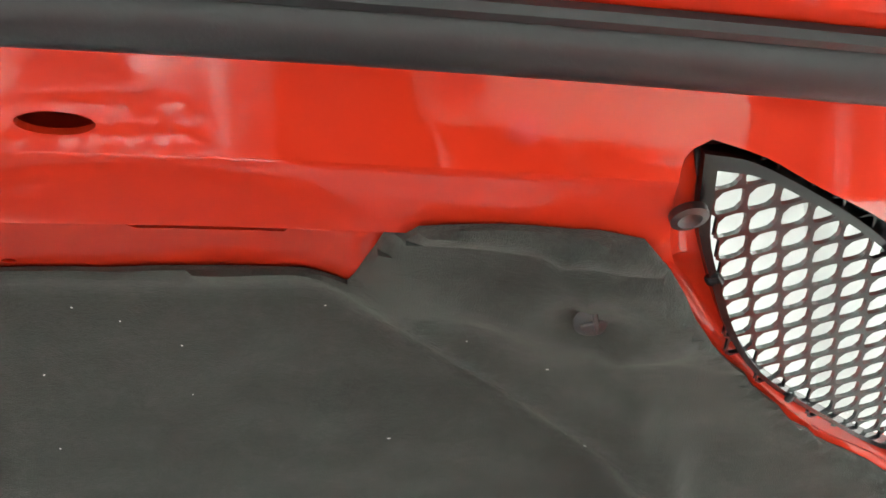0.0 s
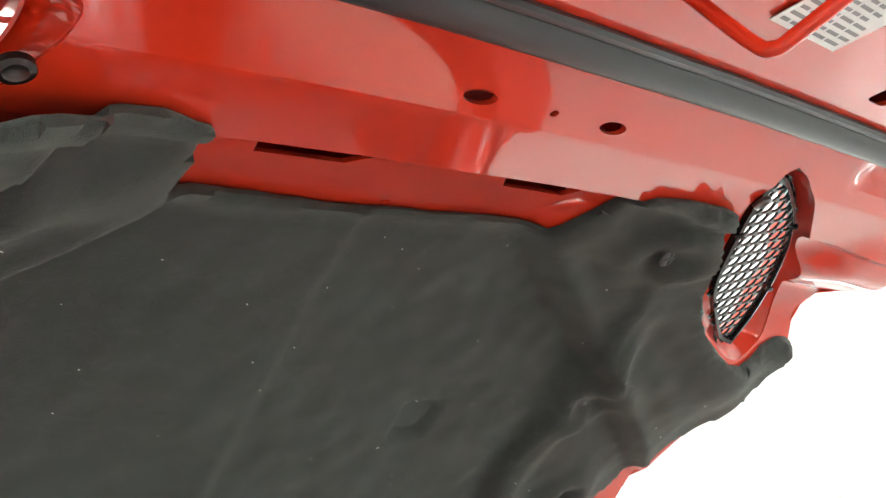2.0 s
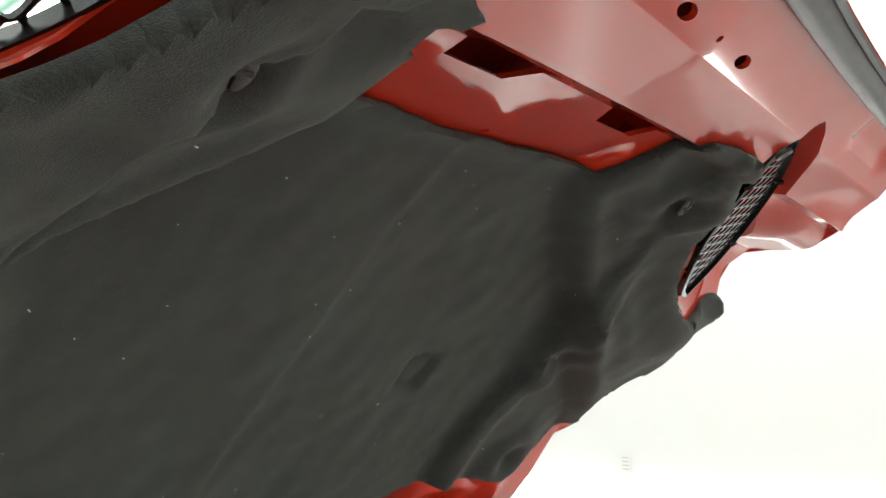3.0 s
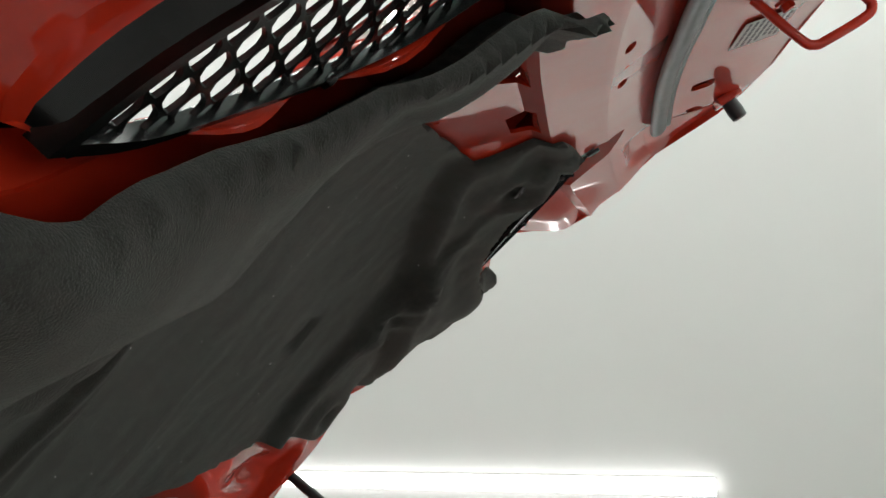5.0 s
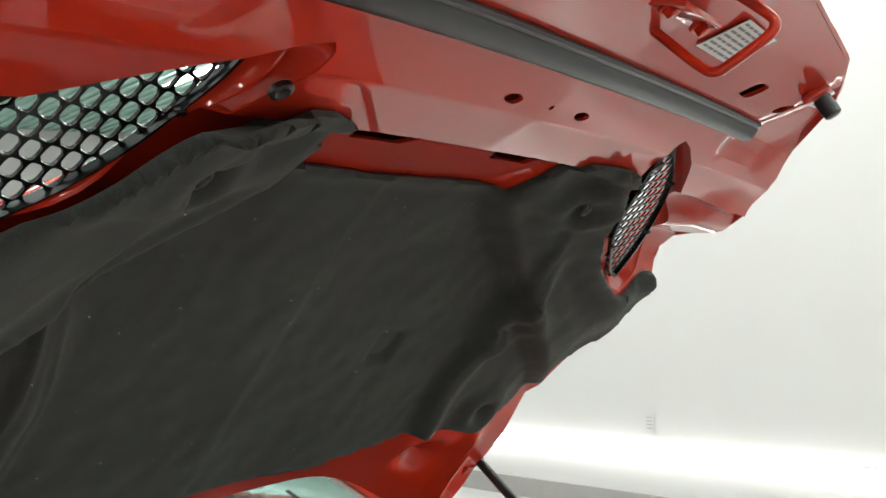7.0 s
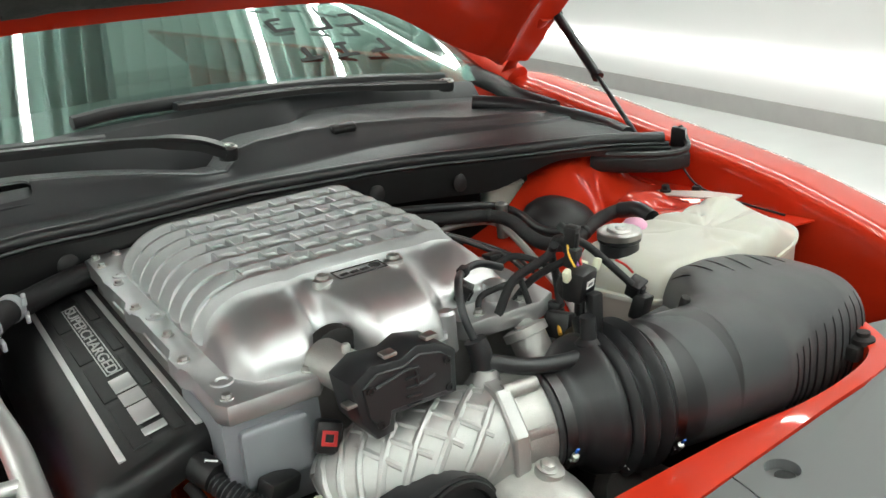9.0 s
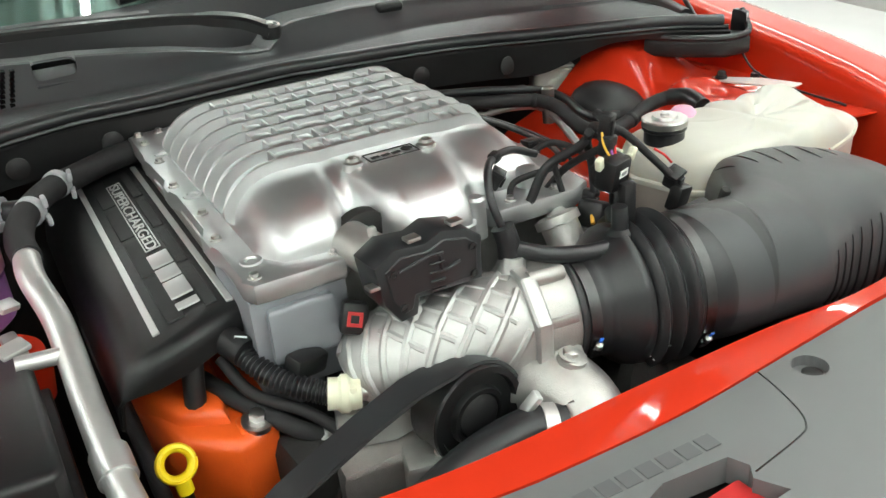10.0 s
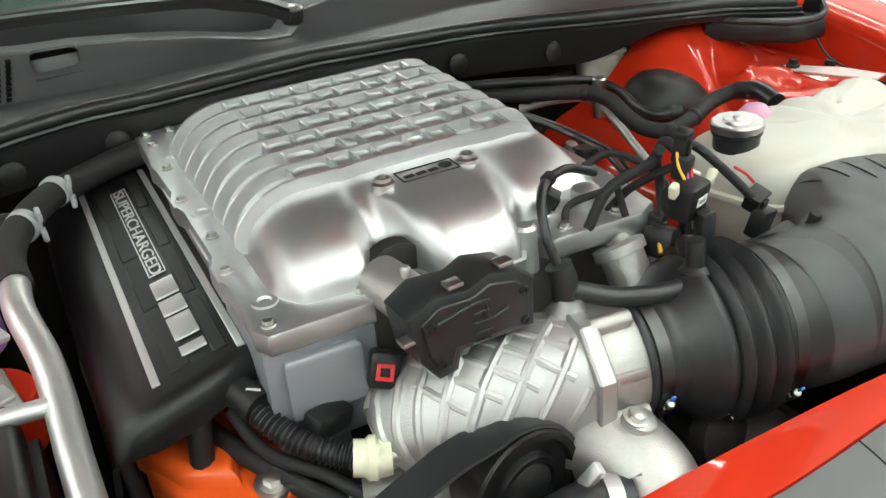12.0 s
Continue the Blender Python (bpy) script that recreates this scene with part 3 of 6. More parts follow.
def pad_mesh():
    """A fine sheet in x, v trimmed to the pad's outline."""
    half = [Vector(p) for p in PAD]
    other = [p + Vector((0.016, 0.016)) * smooth01(0.34, 0.42, p.x) * (1 - smooth01(0.70, 0.78, p.x)) if p.y > 0.51 else p for p in half]
    ring = half + [Vector((2 * MID - p.x, p.y)) for p in reversed(other[1:-1])]
    fine = []
    for a, b in zip(ring, ring[1:] + ring[:1]):
        n = max(1, int((b - a).length / 0.012))
        for i in range(n):
            p = a.lerp(b, i / n)
            q = noise.noise(Vector((p.x * 40, p.y * 40, 0.5))) * 0.0028 + noise.noise(Vector((p.x * 12, p.y * 12, 3.5))) * 0.003
            fine.append(p + Vector((q, q)))
    bm = bmesh.new()
    xs, ys = np.append(np.arange(-0.825, 0.8251, 0.0085), np.arange(-0.397, -0.26, 0.0028)), np.arange(0.03, 0.775, 0.0105)
    bm.faces.new([bm.verts.new((p.x, p.y, 0)) for p in fine])
    for x in xs:
        bmesh.ops.bisect_plane(bm, geom=bm.verts[:] + bm.edges[:] + bm.faces[:], plane_co=(x, 0, 0), plane_no=(1, 0, 0))
    for y in ys:
        bmesh.ops.bisect_plane(bm, geom=bm.verts[:] + bm.edges[:] + bm.faces[:], plane_co=(0, y, 0), plane_no=(0, 1, 0))
    bmesh.ops.triangulate(bm, faces=[f for f in bm.faces if len(f.verts) > 4])
    edge = {v for v in bm.verts if v.is_boundary}
    low = bmesh.ops.duplicate(bm, geom=bm.faces[:])
    twin = low["vert_map"]
    rim = [e for e in bm.edges if e.is_boundary and e.verts[0] in edge and e.verts[1] in edge]
    for e in rim:
        a, b = e.verts
        bm.faces.new((a, b, twin[b], twin[a]))
    for v in list(bm.verts):
        pair = twin[v]
        if v.co.z != 0:
            continue
        x, q = v.co.x, v.co.y
        rise = under(x, q) + pad_lift(x, q)
        v.co = hood_at(x, q, rise + 0.004 + fold(x, q) * (0.35 if v in edge else 1.0))
        pair.co = hood_at(x, q, rise + 0.0015)
    return bm


pad = part("insulation_pad", pad_mesh(), FELT, hood, "black moulded fibre insulation pad with worn edges", sharp=60)


def push_clip(x, v, turn):
    bm = lathe([(0.0125, 0), (0.013, 0.001), (0.011, 0.0026), (0.004, 0.003)], 18)
    for k in (0, 1):
        box(0.018, 0.0035, 0.003, pose(0, 0, 0.003, 0, 0, 90 * k + 20), 0.0008, 1, bm)
    n = (hood_at(x, v, 1) - hood_at(x, v, 0)).normalized()
    w = under(x, v) + pad_lift(x, v) + 0.004 + fold(x, v)
    part("push_clip", bm, SHIELD if x > 0 else SATIN, pad, "dusty black plastic push clip", m=aim(hood_at(x, v, w - 0.001), n) @ pose(0, 0, 0, 0, 0, turn))


for k, (x, v) in enumerate(((0.372, 0.680), (0.500, 0.407), (2 * MID - 0.372, 0.680), (2 * MID - 0.500, 0.407), (0.62, 0.2), (2 * MID - 0.62, 0.2))):
    push_clip(x, v, 37 * k)

# weather strip, striker, stops, sticker
part("weather_strip", tube([hood_at(x, 0.8815, under(x, 0.8815) + 0.008) for x in np.linspace(2 * MID - 0.470, 0.470, 19)], 0.0140, 20, 3, flat=0.62, up=(0, -C45, -C45)), RUBBER, hood, "grey-black rubber weather strip")
part("weather_strip_lip", tube([hood_at(x, 0.8955, under(x, 0.8955) + 0.004) for x in np.linspace(2 * MID - 0.468, 0.468, 19)], 0.0048, 8, 3), RUBBER, hood)
part("striker_loop", tube([hood_at(0.015, 0.942, 0.165), hood_at(0.015, 0.941, 0.222), hood_at(0.015, 0.945, 0.236), hood_at(0.015, 0.957, 0.242), hood_at(0.015, 0.992, 0.253), hood_at(0.015, 1.004, 0.252), hood_at(0.015, 1.008, 0.240), hood_at(0.015, 1.006, 0.185)], 0.0048, 10, 6), RED, hood, "red painted steel striker loop")
sp = part("striker_plate", box(0.10, 0.045, 0.006, Matrix.Translation(hood_at(0, 0.968, under(0, 0.968) + 0.003)) @ pose(0, 0, 0, 45 - 28), 0.002), RED, hood)
for x in (-0.038, 0.038):
    part("bolt", bolt_shape(0.007, 0.012, aim(hood_at(x, 0.968, under(x, 0.968) + 0.005), (0, -0.5, -0.86))), RED, sp)
part("safety_catch", box(0.014, 0.07, 0.02, Matrix.Translation(hood_at(0.0, 1.015, under(0, 1.01) + 0.012)) @ pose(0, 0, 0, 20), 0.004), SATIN, hood, "black plastic release lever")
for s in (1, -1):
    m = aim(hood_at(flip(0.452, s), 0.972, under(flip(0.452, s), 0.972) - 0.002), (0, -0.5, -0.86))
    part("bracket", box(0.05, 0.035, 0.012, m @ pose(0, 0, 0.004), 0.003), RED, hood)
    part("rubber_stop", lathe([(0.011, 0), (0.012, 0.018), (0.011, 0.028), (0.008, 0.030)], 16, m @ pose(0, 0, 0.008)), RUBBER, hood, "black rubber bump stop")
n0 = (hood_at(0.12, 0.95, under(0.12, 0.95)) - hood_at(0.12, 0.90, under(0.12, 0.90))).normalized()
n1 = Vector((1, 0, -2 * CROWN * 0.12 * C45)).normalized()
face = Matrix.Translation(hood_at(0.150, 0.972, under(0.150, 0.972) + 0.003)) @ Matrix((n1, n0, n1.cross(n0))).transposed().to_4x4()
stick = part("label_sticker", box(0.10, 0.055, 0.0008, face), PAPER, hood, "white paper label with grey print")
rnd = random.Random(4)
for j in range(7):
    x0 = -0.045
    while x0 < 0.03:
        ln = rnd.uniform(0.008, 0.02)
        part("print_bar", box(ln, 0.003, 0.0004, face @ pose(x0 + ln / 2, 0.022 - j * 0.0072, -0.0006)), INK, stick)
        part("print_bar", box(ln, 0.003, 0.0004, face @ pose(x0 + ln / 2, 0.022 - j * 0.0072, 0.0006)), INK, stick)
        x0 += ln + 0.004

lint = bmesh.new()
rnd = random.Random(8)
for k in range(70):
    x, v = rnd.uniform(-0.72, 0.72), rnd.uniform(0.15, 0.63)
    p = hood_at(x, v, under(x, v) + 0.0046 + fold(x, v))
    d = Vector((rnd.uniform(-1, 1), rnd.uniform(-1, 1) * 0.7, rnd.uniform(-1, 1) * 0.7)).normalized() * rnd.uniform(0.0006, 0.003)
    box(0.0006 + abs(d.x), 0.0005, 0.0005, Matrix.Translation(p) @ pose(0, 0, 0, rnd.uniform(0, 90), rnd.uniform(-30, 30), rnd.uniform(-40, 40)), 0, 2, lint)
tagged(part("lint", lint, WHITE, pad, "pale specks of lint"), kind="stuff")


# ---- car body round the engine bay ----
body = thing("car", (0, 0.3, 0.0), "glossy red car body round an open engine bay", "car")
LIP = [(-0.45, 0.745), (-0.3, 0.765), (-0.06, 0.835), (0.05, 0.869), (0.15, 0.891), (0.21, 0.902), (0.40, 0.935), (0.68, 0.987), (0.95, 1.0)]


def fender(s):
    rows = []
    for y in np.linspace(-0.5, 0.95, 40):
        z = lerp_table(LIP, y)
        pull = 0.10 * smooth01(-0.05, -0.5, y)
        xs = [(0.748, z - 0.42), (0.757, z - 0.20), (0.768, z - 0.060), (0.774, z - 0.020), (0.7765, z - 0.009), (0.781, z - 0.003), (0.788, z), (0.815, z + 0.001), (0.850, z + 0.001), (0.880, z - 0.003), (0.905, z - 0.012), (0.922, z - 0.028), (0.934, z - 0.055), (0.942, z - 0.09), (0.948, z - 0.16), (0.950, z - 0.30), (0.945, 0.28)]
        rows.append([Vector(((x - pull) * s, y, q)) for x, q in xs])
    f = part("fender", sheet(rows, 0.002), RED, body, "glossy red front fender", sharp=30)
    for y in (-0.02, 0.16, 0.30, 0.45):
        z = lerp_table(LIP, y)
        part("fender_bolt", bolt_shape(0.007, 0.006, aim((0.748 * s, y, z - 0.13), (-s, 0, 0))), RED, f)


fender(1)
fender(-1)


def tower_z(x, y, near):
    """The height of the strut tower's pressed top."""
    z = lerp_table([(0.27, 0.62), (0.30, 0.70), (0.345, 0.775), (0.38, 0.797), (0.446, 0.817), (0.51, 0.832), (0.585, 0.838), (0.658, 0.832), (0.765, 0.820)], x - near * (1 - smooth01(0.4, 0.75, x)))
    z += 0.050 * smooth01(0.24, 0.35, y) * smooth01(0.44, 0.56, x) * (1 - smooth01(0.66, 0.74, x))
    z += 0.012 * smooth01(-0.012, 0.012, y - 0.19 + 0.30 * (x - 0.62)) * smooth01(0.53, 0.57, x)
    d = math.hypot(x - 0.600, y - 0.155)
    z += 0.016 * smooth01(0.075, 0.050, d) - 0.010 * smooth01(0.030, 0.018, d)
    z -= 0.012 * math.exp(-(((x - 0.54 - 0.6 * (y - 0.2)) / 0.012) ** 2)) * smooth01(0.12, 0.16, y) * (1 - smooth01(0.28, 0.32, y))
    z += 0.008 * smooth01(0.60, 0.61, x) * (1 - smooth01(0.685, 0.695, x)) * smooth01(0.325, 0.335, y) * (1 - smooth01(0.365, 0.375, y))
    return z


def tower(s):
    near = 0.20 if s < 0 else 0.0
    rows = [[Vector((x * s, y, tower_z(x, y, near))) for x in np.linspace(0.27 + near, 0.765, 70)] for y in np.linspace(-0.02, 0.385, 58)]
    t = part("strut_tower", sheet(rows, 0.003), RED, body, "red pressed steel strut tower", sharp=50)
    z = max(tower_z(x, y, near) for x in (0.65, 0.67, 0.69) for y in (0.10, 0.15, 0.20))
    part("tower_bracket", prism([(0.640, 0.196), (0.656, 0.204), (0.700, 0.140), (0.716, 0.080), (0.690, 0.076), (0.664, 0.128)], z + 0.006, z + 0.0095, 0.001, 1, m=Matrix.Diagonal((s, 1, 1, 1))), BRACKET, t, "pale metal bracket")
    part("bolt", bolt_shape(0.007, 0.012, pose(0.656 * s, 0.188, z + 0.0095)), DARK, t)
    part("plug", lathe([(0.013, 0), (0.013, 0.003), (0.009, 0.004)], 18, pose(0.690 * s, 0.222, tower_z(0.690, 0.222, near) + 0.001)), RUBBER, t)
    part("cable_clip", box(0.014, 0.014, 0.014, pose(0.742 * s, 0.19, 0.842, 0, 0, 20), 0.003), RUBBER, t)


tower(1)
tower(-1)
# red strip over the radiator and the edge that runs up to the fender
back = glide([(-0.72, -0.12, 0.81), (-0.45, -0.22, 0.805), (-0.2, -0.272, 0.802), (0.03, -0.283, 0.80), (0.18, -0.292, 0.80), (0.30, -0.306, 0.80), (0.41, -0.300, 0.80), (0.455, -0.275, 0.802), (0.475, -0.225, 0.812), (0.53, -0.16, 0.835)], 6)
front = glide([(-0.74, -0.16, 0.805), (-0.46, -0.255, 0.80), (-0.2, -0.308, 0.797), (-0.09, -0.322, 0.796), (0.03, -0.329, 0.796), (0.139, -0.326, 0.796), (0.28, -0.322, 0.798), (0.43, -0.317, 0.798), (0.478, -0.285, 0.80), (0.50, -0.235, 0.81), (0.56, -0.18, 0.83)][:10], 6)
n = min(len(back), len(front))
rows = [[p + Vector((0, 0.004, -0.10)) for p in back[:n]], [p + Vector((0, 0.002, -0.004)) for p in back[:n]], back[:n], [a.lerp(b, 0.5) + Vector((0, 0, 0.0006)) for a, b in zip(back, front)], front[:n], [p + Vector((0, -0.004, -0.03)) for p in front[:n]]]
part("front_strip", sheet(rows, 0.002), RED, body, "glossy red strip along the front of the bay", sharp=30)
part("corner_flange", sheet([[Vector((0.475 + 0.05 * q, -0.225 + 0.10 * q, 0.72)) for q in (0, 0.5, 1, 1.4)], [Vector((0.475 + 0.05 * q, -0.225 + 0.10 * q, 0.815 + 0.02 * q)) for q in (0, 0.5, 1, 1.4)]], 0.004), RED, body)
part("bay_floor", box(1.5, 1.0, 0.03, pose(0, 0.1, 0.33)), DARK, body, "dark undertray deep in the bay")
part("radiator", box(0.9, 0.06, 0.42, pose(0, -0.36, 0.55), 0.01), DARK, body)
part("front_bumper", box(1.75, 0.35, 0.5, pose(0, -0.68, 0.50), 0.12, 5), RED, body)

# windscreen, cabin, pillars
BASE = [(-0.80, 0.68, 0.99), (-0.5, 0.74, 1.02), (-0.135, 0.757, 1.032), (0.217, 0.775, 1.030), (0.45, 0.775, 1.015), (0.63, 0.765, 0.995), (0.76, 0.73, 0.985)]
base = glide(BASE, 6)
ws_rows = [[p + Vector((-0.12 * q * p.x, 0.95 * q, 0.50 * q - 0.06 * q * q + 0.03 * q * (1 - q))) for p in base] for q in np.linspace(0, 1, 14)]
ws = part("windscreen", sheet(ws_rows, 0.004), GLASS, body, "green tinted windscreen with ceiling reflections")
ws.visible_shadow = False
part("dashboard", sheet([[p + Vector((0, 0.03, -0.06)) for p in base], [p + Vector((0, 0.35, -0.02)) for p in base], [p + Vector((0, 0.6, -0.06)) for p in base], [p + Vector((0, 0.62, -0.5)) for p in base]], 0.01), CABIN, body, "dark dashboard behind the glass")
part("cabin_shell", sheet([[p + Vector((-0.12 * p.x, 1.0, 0.44)) for p in base], [p + Vector((-0.12 * p.x, 2.2, 0.46)) for p in base], [p + Vector((0, 2.6, -0.5)) for p in base], [p + Vector((0, 0.6, -0.5)) for p in base]], 0.01), CABIN, body)
for s in (1, -1):
    part("a_pillar", tube([(0.79 * s, 0.70, 0.985), (0.745 * s, 1.20, 1.24), (0.70 * s, 1.72, 1.43)], 0.032, 12, 6), RED, body, "red windscreen pillar")
    part("door_shell", sheet([[Vector((0.80 * s, 0.9, 1.0)), Vector((0.80 * s, 2.9, 1.0))], [Vector((0.95 * s, 0.9, 0.85)), Vector((0.95 * s, 2.9, 0.85))], [Vector((0.95 * s, 0.9, 0.25)), Vector((0.95 * s, 2.9, 0.25))]], 0.01), RED, body)
    part("hood_hinge", tube([(0.765 * s, 0.575, 1.12), (0.772 * s, 0.66, 1.055), (0.775 * s, 0.735, 0.975), (0.77 * s, 0.74, 0.93)], 0.016, 8, 5, flat=0.45), RED, body, "red hood hinge arm")
    part("wheel_arch", box(0.26, 0.75, 0.5, pose(0.80 * s, 0.1, 0.36), 0.05), DARK, body)
    part("wheel", lathe([(0.20, -0.12), (0.33, -0.11), (0.345, -0.08), (0.345, 0.08), (0.33, 0.11), (0.20, 0.12)], 36, pose(0.80 * s, 0.15, 0.345, 0, 90, 0)), RUBBER, body, "black tyre")
    part("wheel", lathe([(0.20, -0.12), (0.33, -0.11), (0.345, -0.08), (0.345, 0.08), (0.33, 0.11), (0.20, 0.12)], 36, pose(0.80 * s, 2.9, 0.345, 0, 90, 0)), RUBBER, body, "black tyre")

# printed marks on the glass
rnd = random.Random(11)
for i in range(9):
    q = 0.10 + 0.10 * (i % 3) + rnd.uniform(-0.01, 0.01)
    x = 0.40 + 0.085 * (i // 3)
    p = Vector((x * (1 - 0.12 * q), 0.775 - 0.05 * (x - 0.4) + 0.95 * q, 1.016 - 0.06 * (x - 0.4) + 0.50 * q + 0.03 * q))
    mark = pose(*(p + Vector((0, -0.003, 0.007))), 28, 0, rnd.uniform(-8, 8))
    bm = box(0.05, 0.011, 0.001, mark)
    box(0.011, 0.045, 0.001, mark @ pose(rnd.choice((-0.02, 0, 0.02)), 0.02, 0), 0, 2, bm)
    if i % 2:
        box(0.03, 0.010, 0.001, mark @ pose(0.0, 0.042, 0), 0, 2, bm)
    part("print_bar", bm, CABIN, ws)

# gas struts
def gas_strut(s):
    st = thing("gas_strut", (0.727 * s, 0.290, 0.89), "thin black gas strut holding the hood open", "strut", "hood struts")
    a, b, m = Vector((0.727 * s, 0.290, 0.902)), Vector((0.790 * s, 0.572, 1.125)), Vector((0.753 * s, 0.424, 1.02))
    mid = a.lerp(b, 0.52)
    part("rod", tube([a, mid], 0.0045, 10, 2), DARKSTEEL, st, "thin steel rod")
    part("cylinder", tube([mid, b], 0.0095, 14, 2), RUBBER, st)
    part("collar", tube([mid - (b - a) * 0.012, mid + (b - a) * 0.012], 0.0115, 14, 2), SATIN, st)
    for p in (a, b):
        part("ball_socket", lathe([(0.004, -0.012), (0.010, -0.008), (0.011, 0), (0.010, 0.008), (0.004, 0.012)], 14, aim(p, (s, 0, 0.2))), SATIN, st)


gas_strut(1)
gas_strut(-1)

# cowl
SEAL = [(-0.80, 0.32, 0.91), (-0.55, 0.44, 0.935), (-0.31, 0.487, 0.945), (-0.17, 0.490, 0.943), (0.02, 0.500, 0.940), (0.10, 0.492, 0.938), (0.30, 0.460, 0.932), (0.463, 0.385, 0.929), (0.579, 0.330, 0.928), (0.645, 0.302, 0.925), (0.72, 0.25, 0.92)]
seal = glide(SEAL, 8)
cowl = thing("cowl_cover", (0, 0.6, 0.95), "dark grey plastic cowl cover below the windscreen", "car part")


LOW = [(-0.80, 0.46, 0.925), (-0.55, 0.575, 0.945), (-0.375, 0.605, 0.955), (-0.269, 0.578, 0.955), (-0.113, 0.560, 0.955), (0.012, 0.546, 0.955), (0.14, 0.537, 0.955), (0.309, 0.544, 0.955), (0.444, 0.526, 0.952), (0.51, 0.504, 0.950), (0.62, 0.46, 0.948), (0.72, 0.44, 0.945)]
HIGH = [(-0.80, 0.50, 0.985), (-0.55, 0.605, 1.005), (-0.36, 0.630, 1.012), (-0.29, 0.615, 1.006), (-0.228, 0.602, 1.005), (-0.146, 0.590, 0.996), (-0.079, 0.580, 0.986), (0.01, 0.560, 0.968), (0.045, 0.558, 0.967), (0.060, 0.560, 0.978), (0.075, 0.570, 0.995), (0.11, 0.580, 0.998), (0.20, 0.580, 0.999), (0.31, 0.585, 0.992), (0.444, 0.565, 0.978), (0.51, 0.54, 0.968), (0.72, 0.48, 0.955)]


def along(table, x):
    xs_ = [p[0] for p in table]
    return tuple(float(np.interp(x, xs_, [p[k] for p in table])) for k in (1, 2))


def cowl_column(x):
    """The cover's section at x, from the bay seal back to the glass."""
    ys, zs = along([tuple(p) for p in seal], x)
    yl, zl = along(LOW, x)
    yu, zu = along(HIGH, x)
    yb, zb = along([tuple(p) for p in base], x)
    dip = 0.006 * (1 - smooth01(0.05, 0.09, x))
    gap = 0.09 * (1 - smooth01(0.20, 0.30, x)) * smooth01(-0.75, -0.6, x)
    ye = yu + 0.075 + (max(yu + 0.09, yb - 0.06) - yu - 0.075) * smooth01(0.20, 0.30, x)
    pts = [(ys, zs), (ys + 0.006, zs + 0.010), (ys + 0.012, zs + 0.013), (yl - 0.010, zl - 0.003), (yl - 0.004, zl - 0.001), (yl, zl + 0.003)]
    pts += [(yl + (yu - yl) * q, zl + 0.003 + (zu - zl - 0.006) * q) for q in (0.25, 0.5, 0.75, 0.9)]
    pts += [(yu, zu - 0.001), (yu + 0.003, zu), (yu + 0.006, zu - 0.001 - dip), (yu + 0.05, zu - dip), (ye, zu - dip), (ye + 0.004, zu - dip - gap), (yb - 0.03, zb - 0.030 - gap), (yb - 0.012, zb - 0.006), (yb, zb + 0.001)]
    return [Vector((x, *p)) for p in pts]


columns = [cowl_column(x) for x in sorted({*np.linspace(-0.78, 0.70, 75).round(4).tolist(), 0.045, 0.055, 0.065, 0.075, 0.085})]
cover = part("cover_panel", sheet(columns, 0.003), SHIELD, cowl, "dark grey textured plastic panel", sharp=30)
cut(cover, box(0.060, 0.060, 0.050, pose(-0.262, 0.612, 1.012, 30, 0, -6), 0.010, 3))
part("recess_pocket", box(0.060, 0.045, 0.004, pose(-0.262, 0.608, 0.984, 20, 0, -6), 0.001), SHIELD, cowl, "moulded recess in the cover")
part("rubber_seal", tube([p + Vector((0, -0.004, 0.010)) for p in seal], 0.011, 10, 0), RUBBER, cowl, "black rubber bay seal")
part("seal_lip", tube([p + Vector((0, -0.016, 0.002)) for p in seal], 0.0045, 8, 0), GRILLE, cowl, "glossy black seal lip")
part("seal_channel", sheet([[p + Vector((0, -0.012, 0.004)) for p in seal], [p + Vector((0, -0.022, -0.004)) for p in seal], [p + Vector((0, -0.020, -0.055 + 0.042 * smooth01(0.42, 0.56, p.x))) for p in seal], [p + Vector((0, 0.05, -0.058 + 0.042 * smooth01(0.42, 0.56, p.x))) for p in seal], [p + Vector((0, 0.16, -0.05 + 0.042 * smooth01(0.42, 0.56, p.x))) for p in seal]], 0.003), PLASTIC, cowl, "black plastic bulkhead panel")
for k in (14, 20, 30, 40, 46, 52):
    p = seal[k]
    part("round_plug", lathe([(0.015, 0), (0.015, 0.002), (0.010, 0.004), (0.003, 0.005)], 18, aim(p + Vector((0, -0.023, -0.032)), (0, -1, 0.05))), SATIN, cowl)
part("recess_handle", box(0.050, 0.020, 0.022, pose(0.275, 0.578, 0.988, 30), 0.006, 3), PLASTIC, cowl, "moulded recess in the cover")
part("bulkhead", box(1.46, 0.02, 0.6, pose(0, 0.62, 0.62), 0.005), DARK, cowl, "dark bulkhead behind the engine")
for i in range(5):
    for j in range(8):
        x = -0.382 + i * 0.0125 + 0.002 * j
        (yl, zl), (yu, zu) = along(LOW, x), along(HIGH, x)
        q = 0.06 + 0.112 * j
        part("vent_slot", box(0.0066, 0.006, 0.0040, pose(x, yl + (yu - yl) * q - 0.0035, zl + 0.002 + (zu - zl) * q, 20)), GRILLE, cowl)
part("corner_bracket", prism([(0.612, 0.318), (0.640, 0.262), (0.685, 0.208), (0.735, 0.200), (0.757, 0.222), (0.742, 0.250), (0.700, 0.252), (0.672, 0.295), (0.655, 0.345)], 0.880, 0.912, 0.008, 3), SATIN, cowl, "black moulded corner tray")
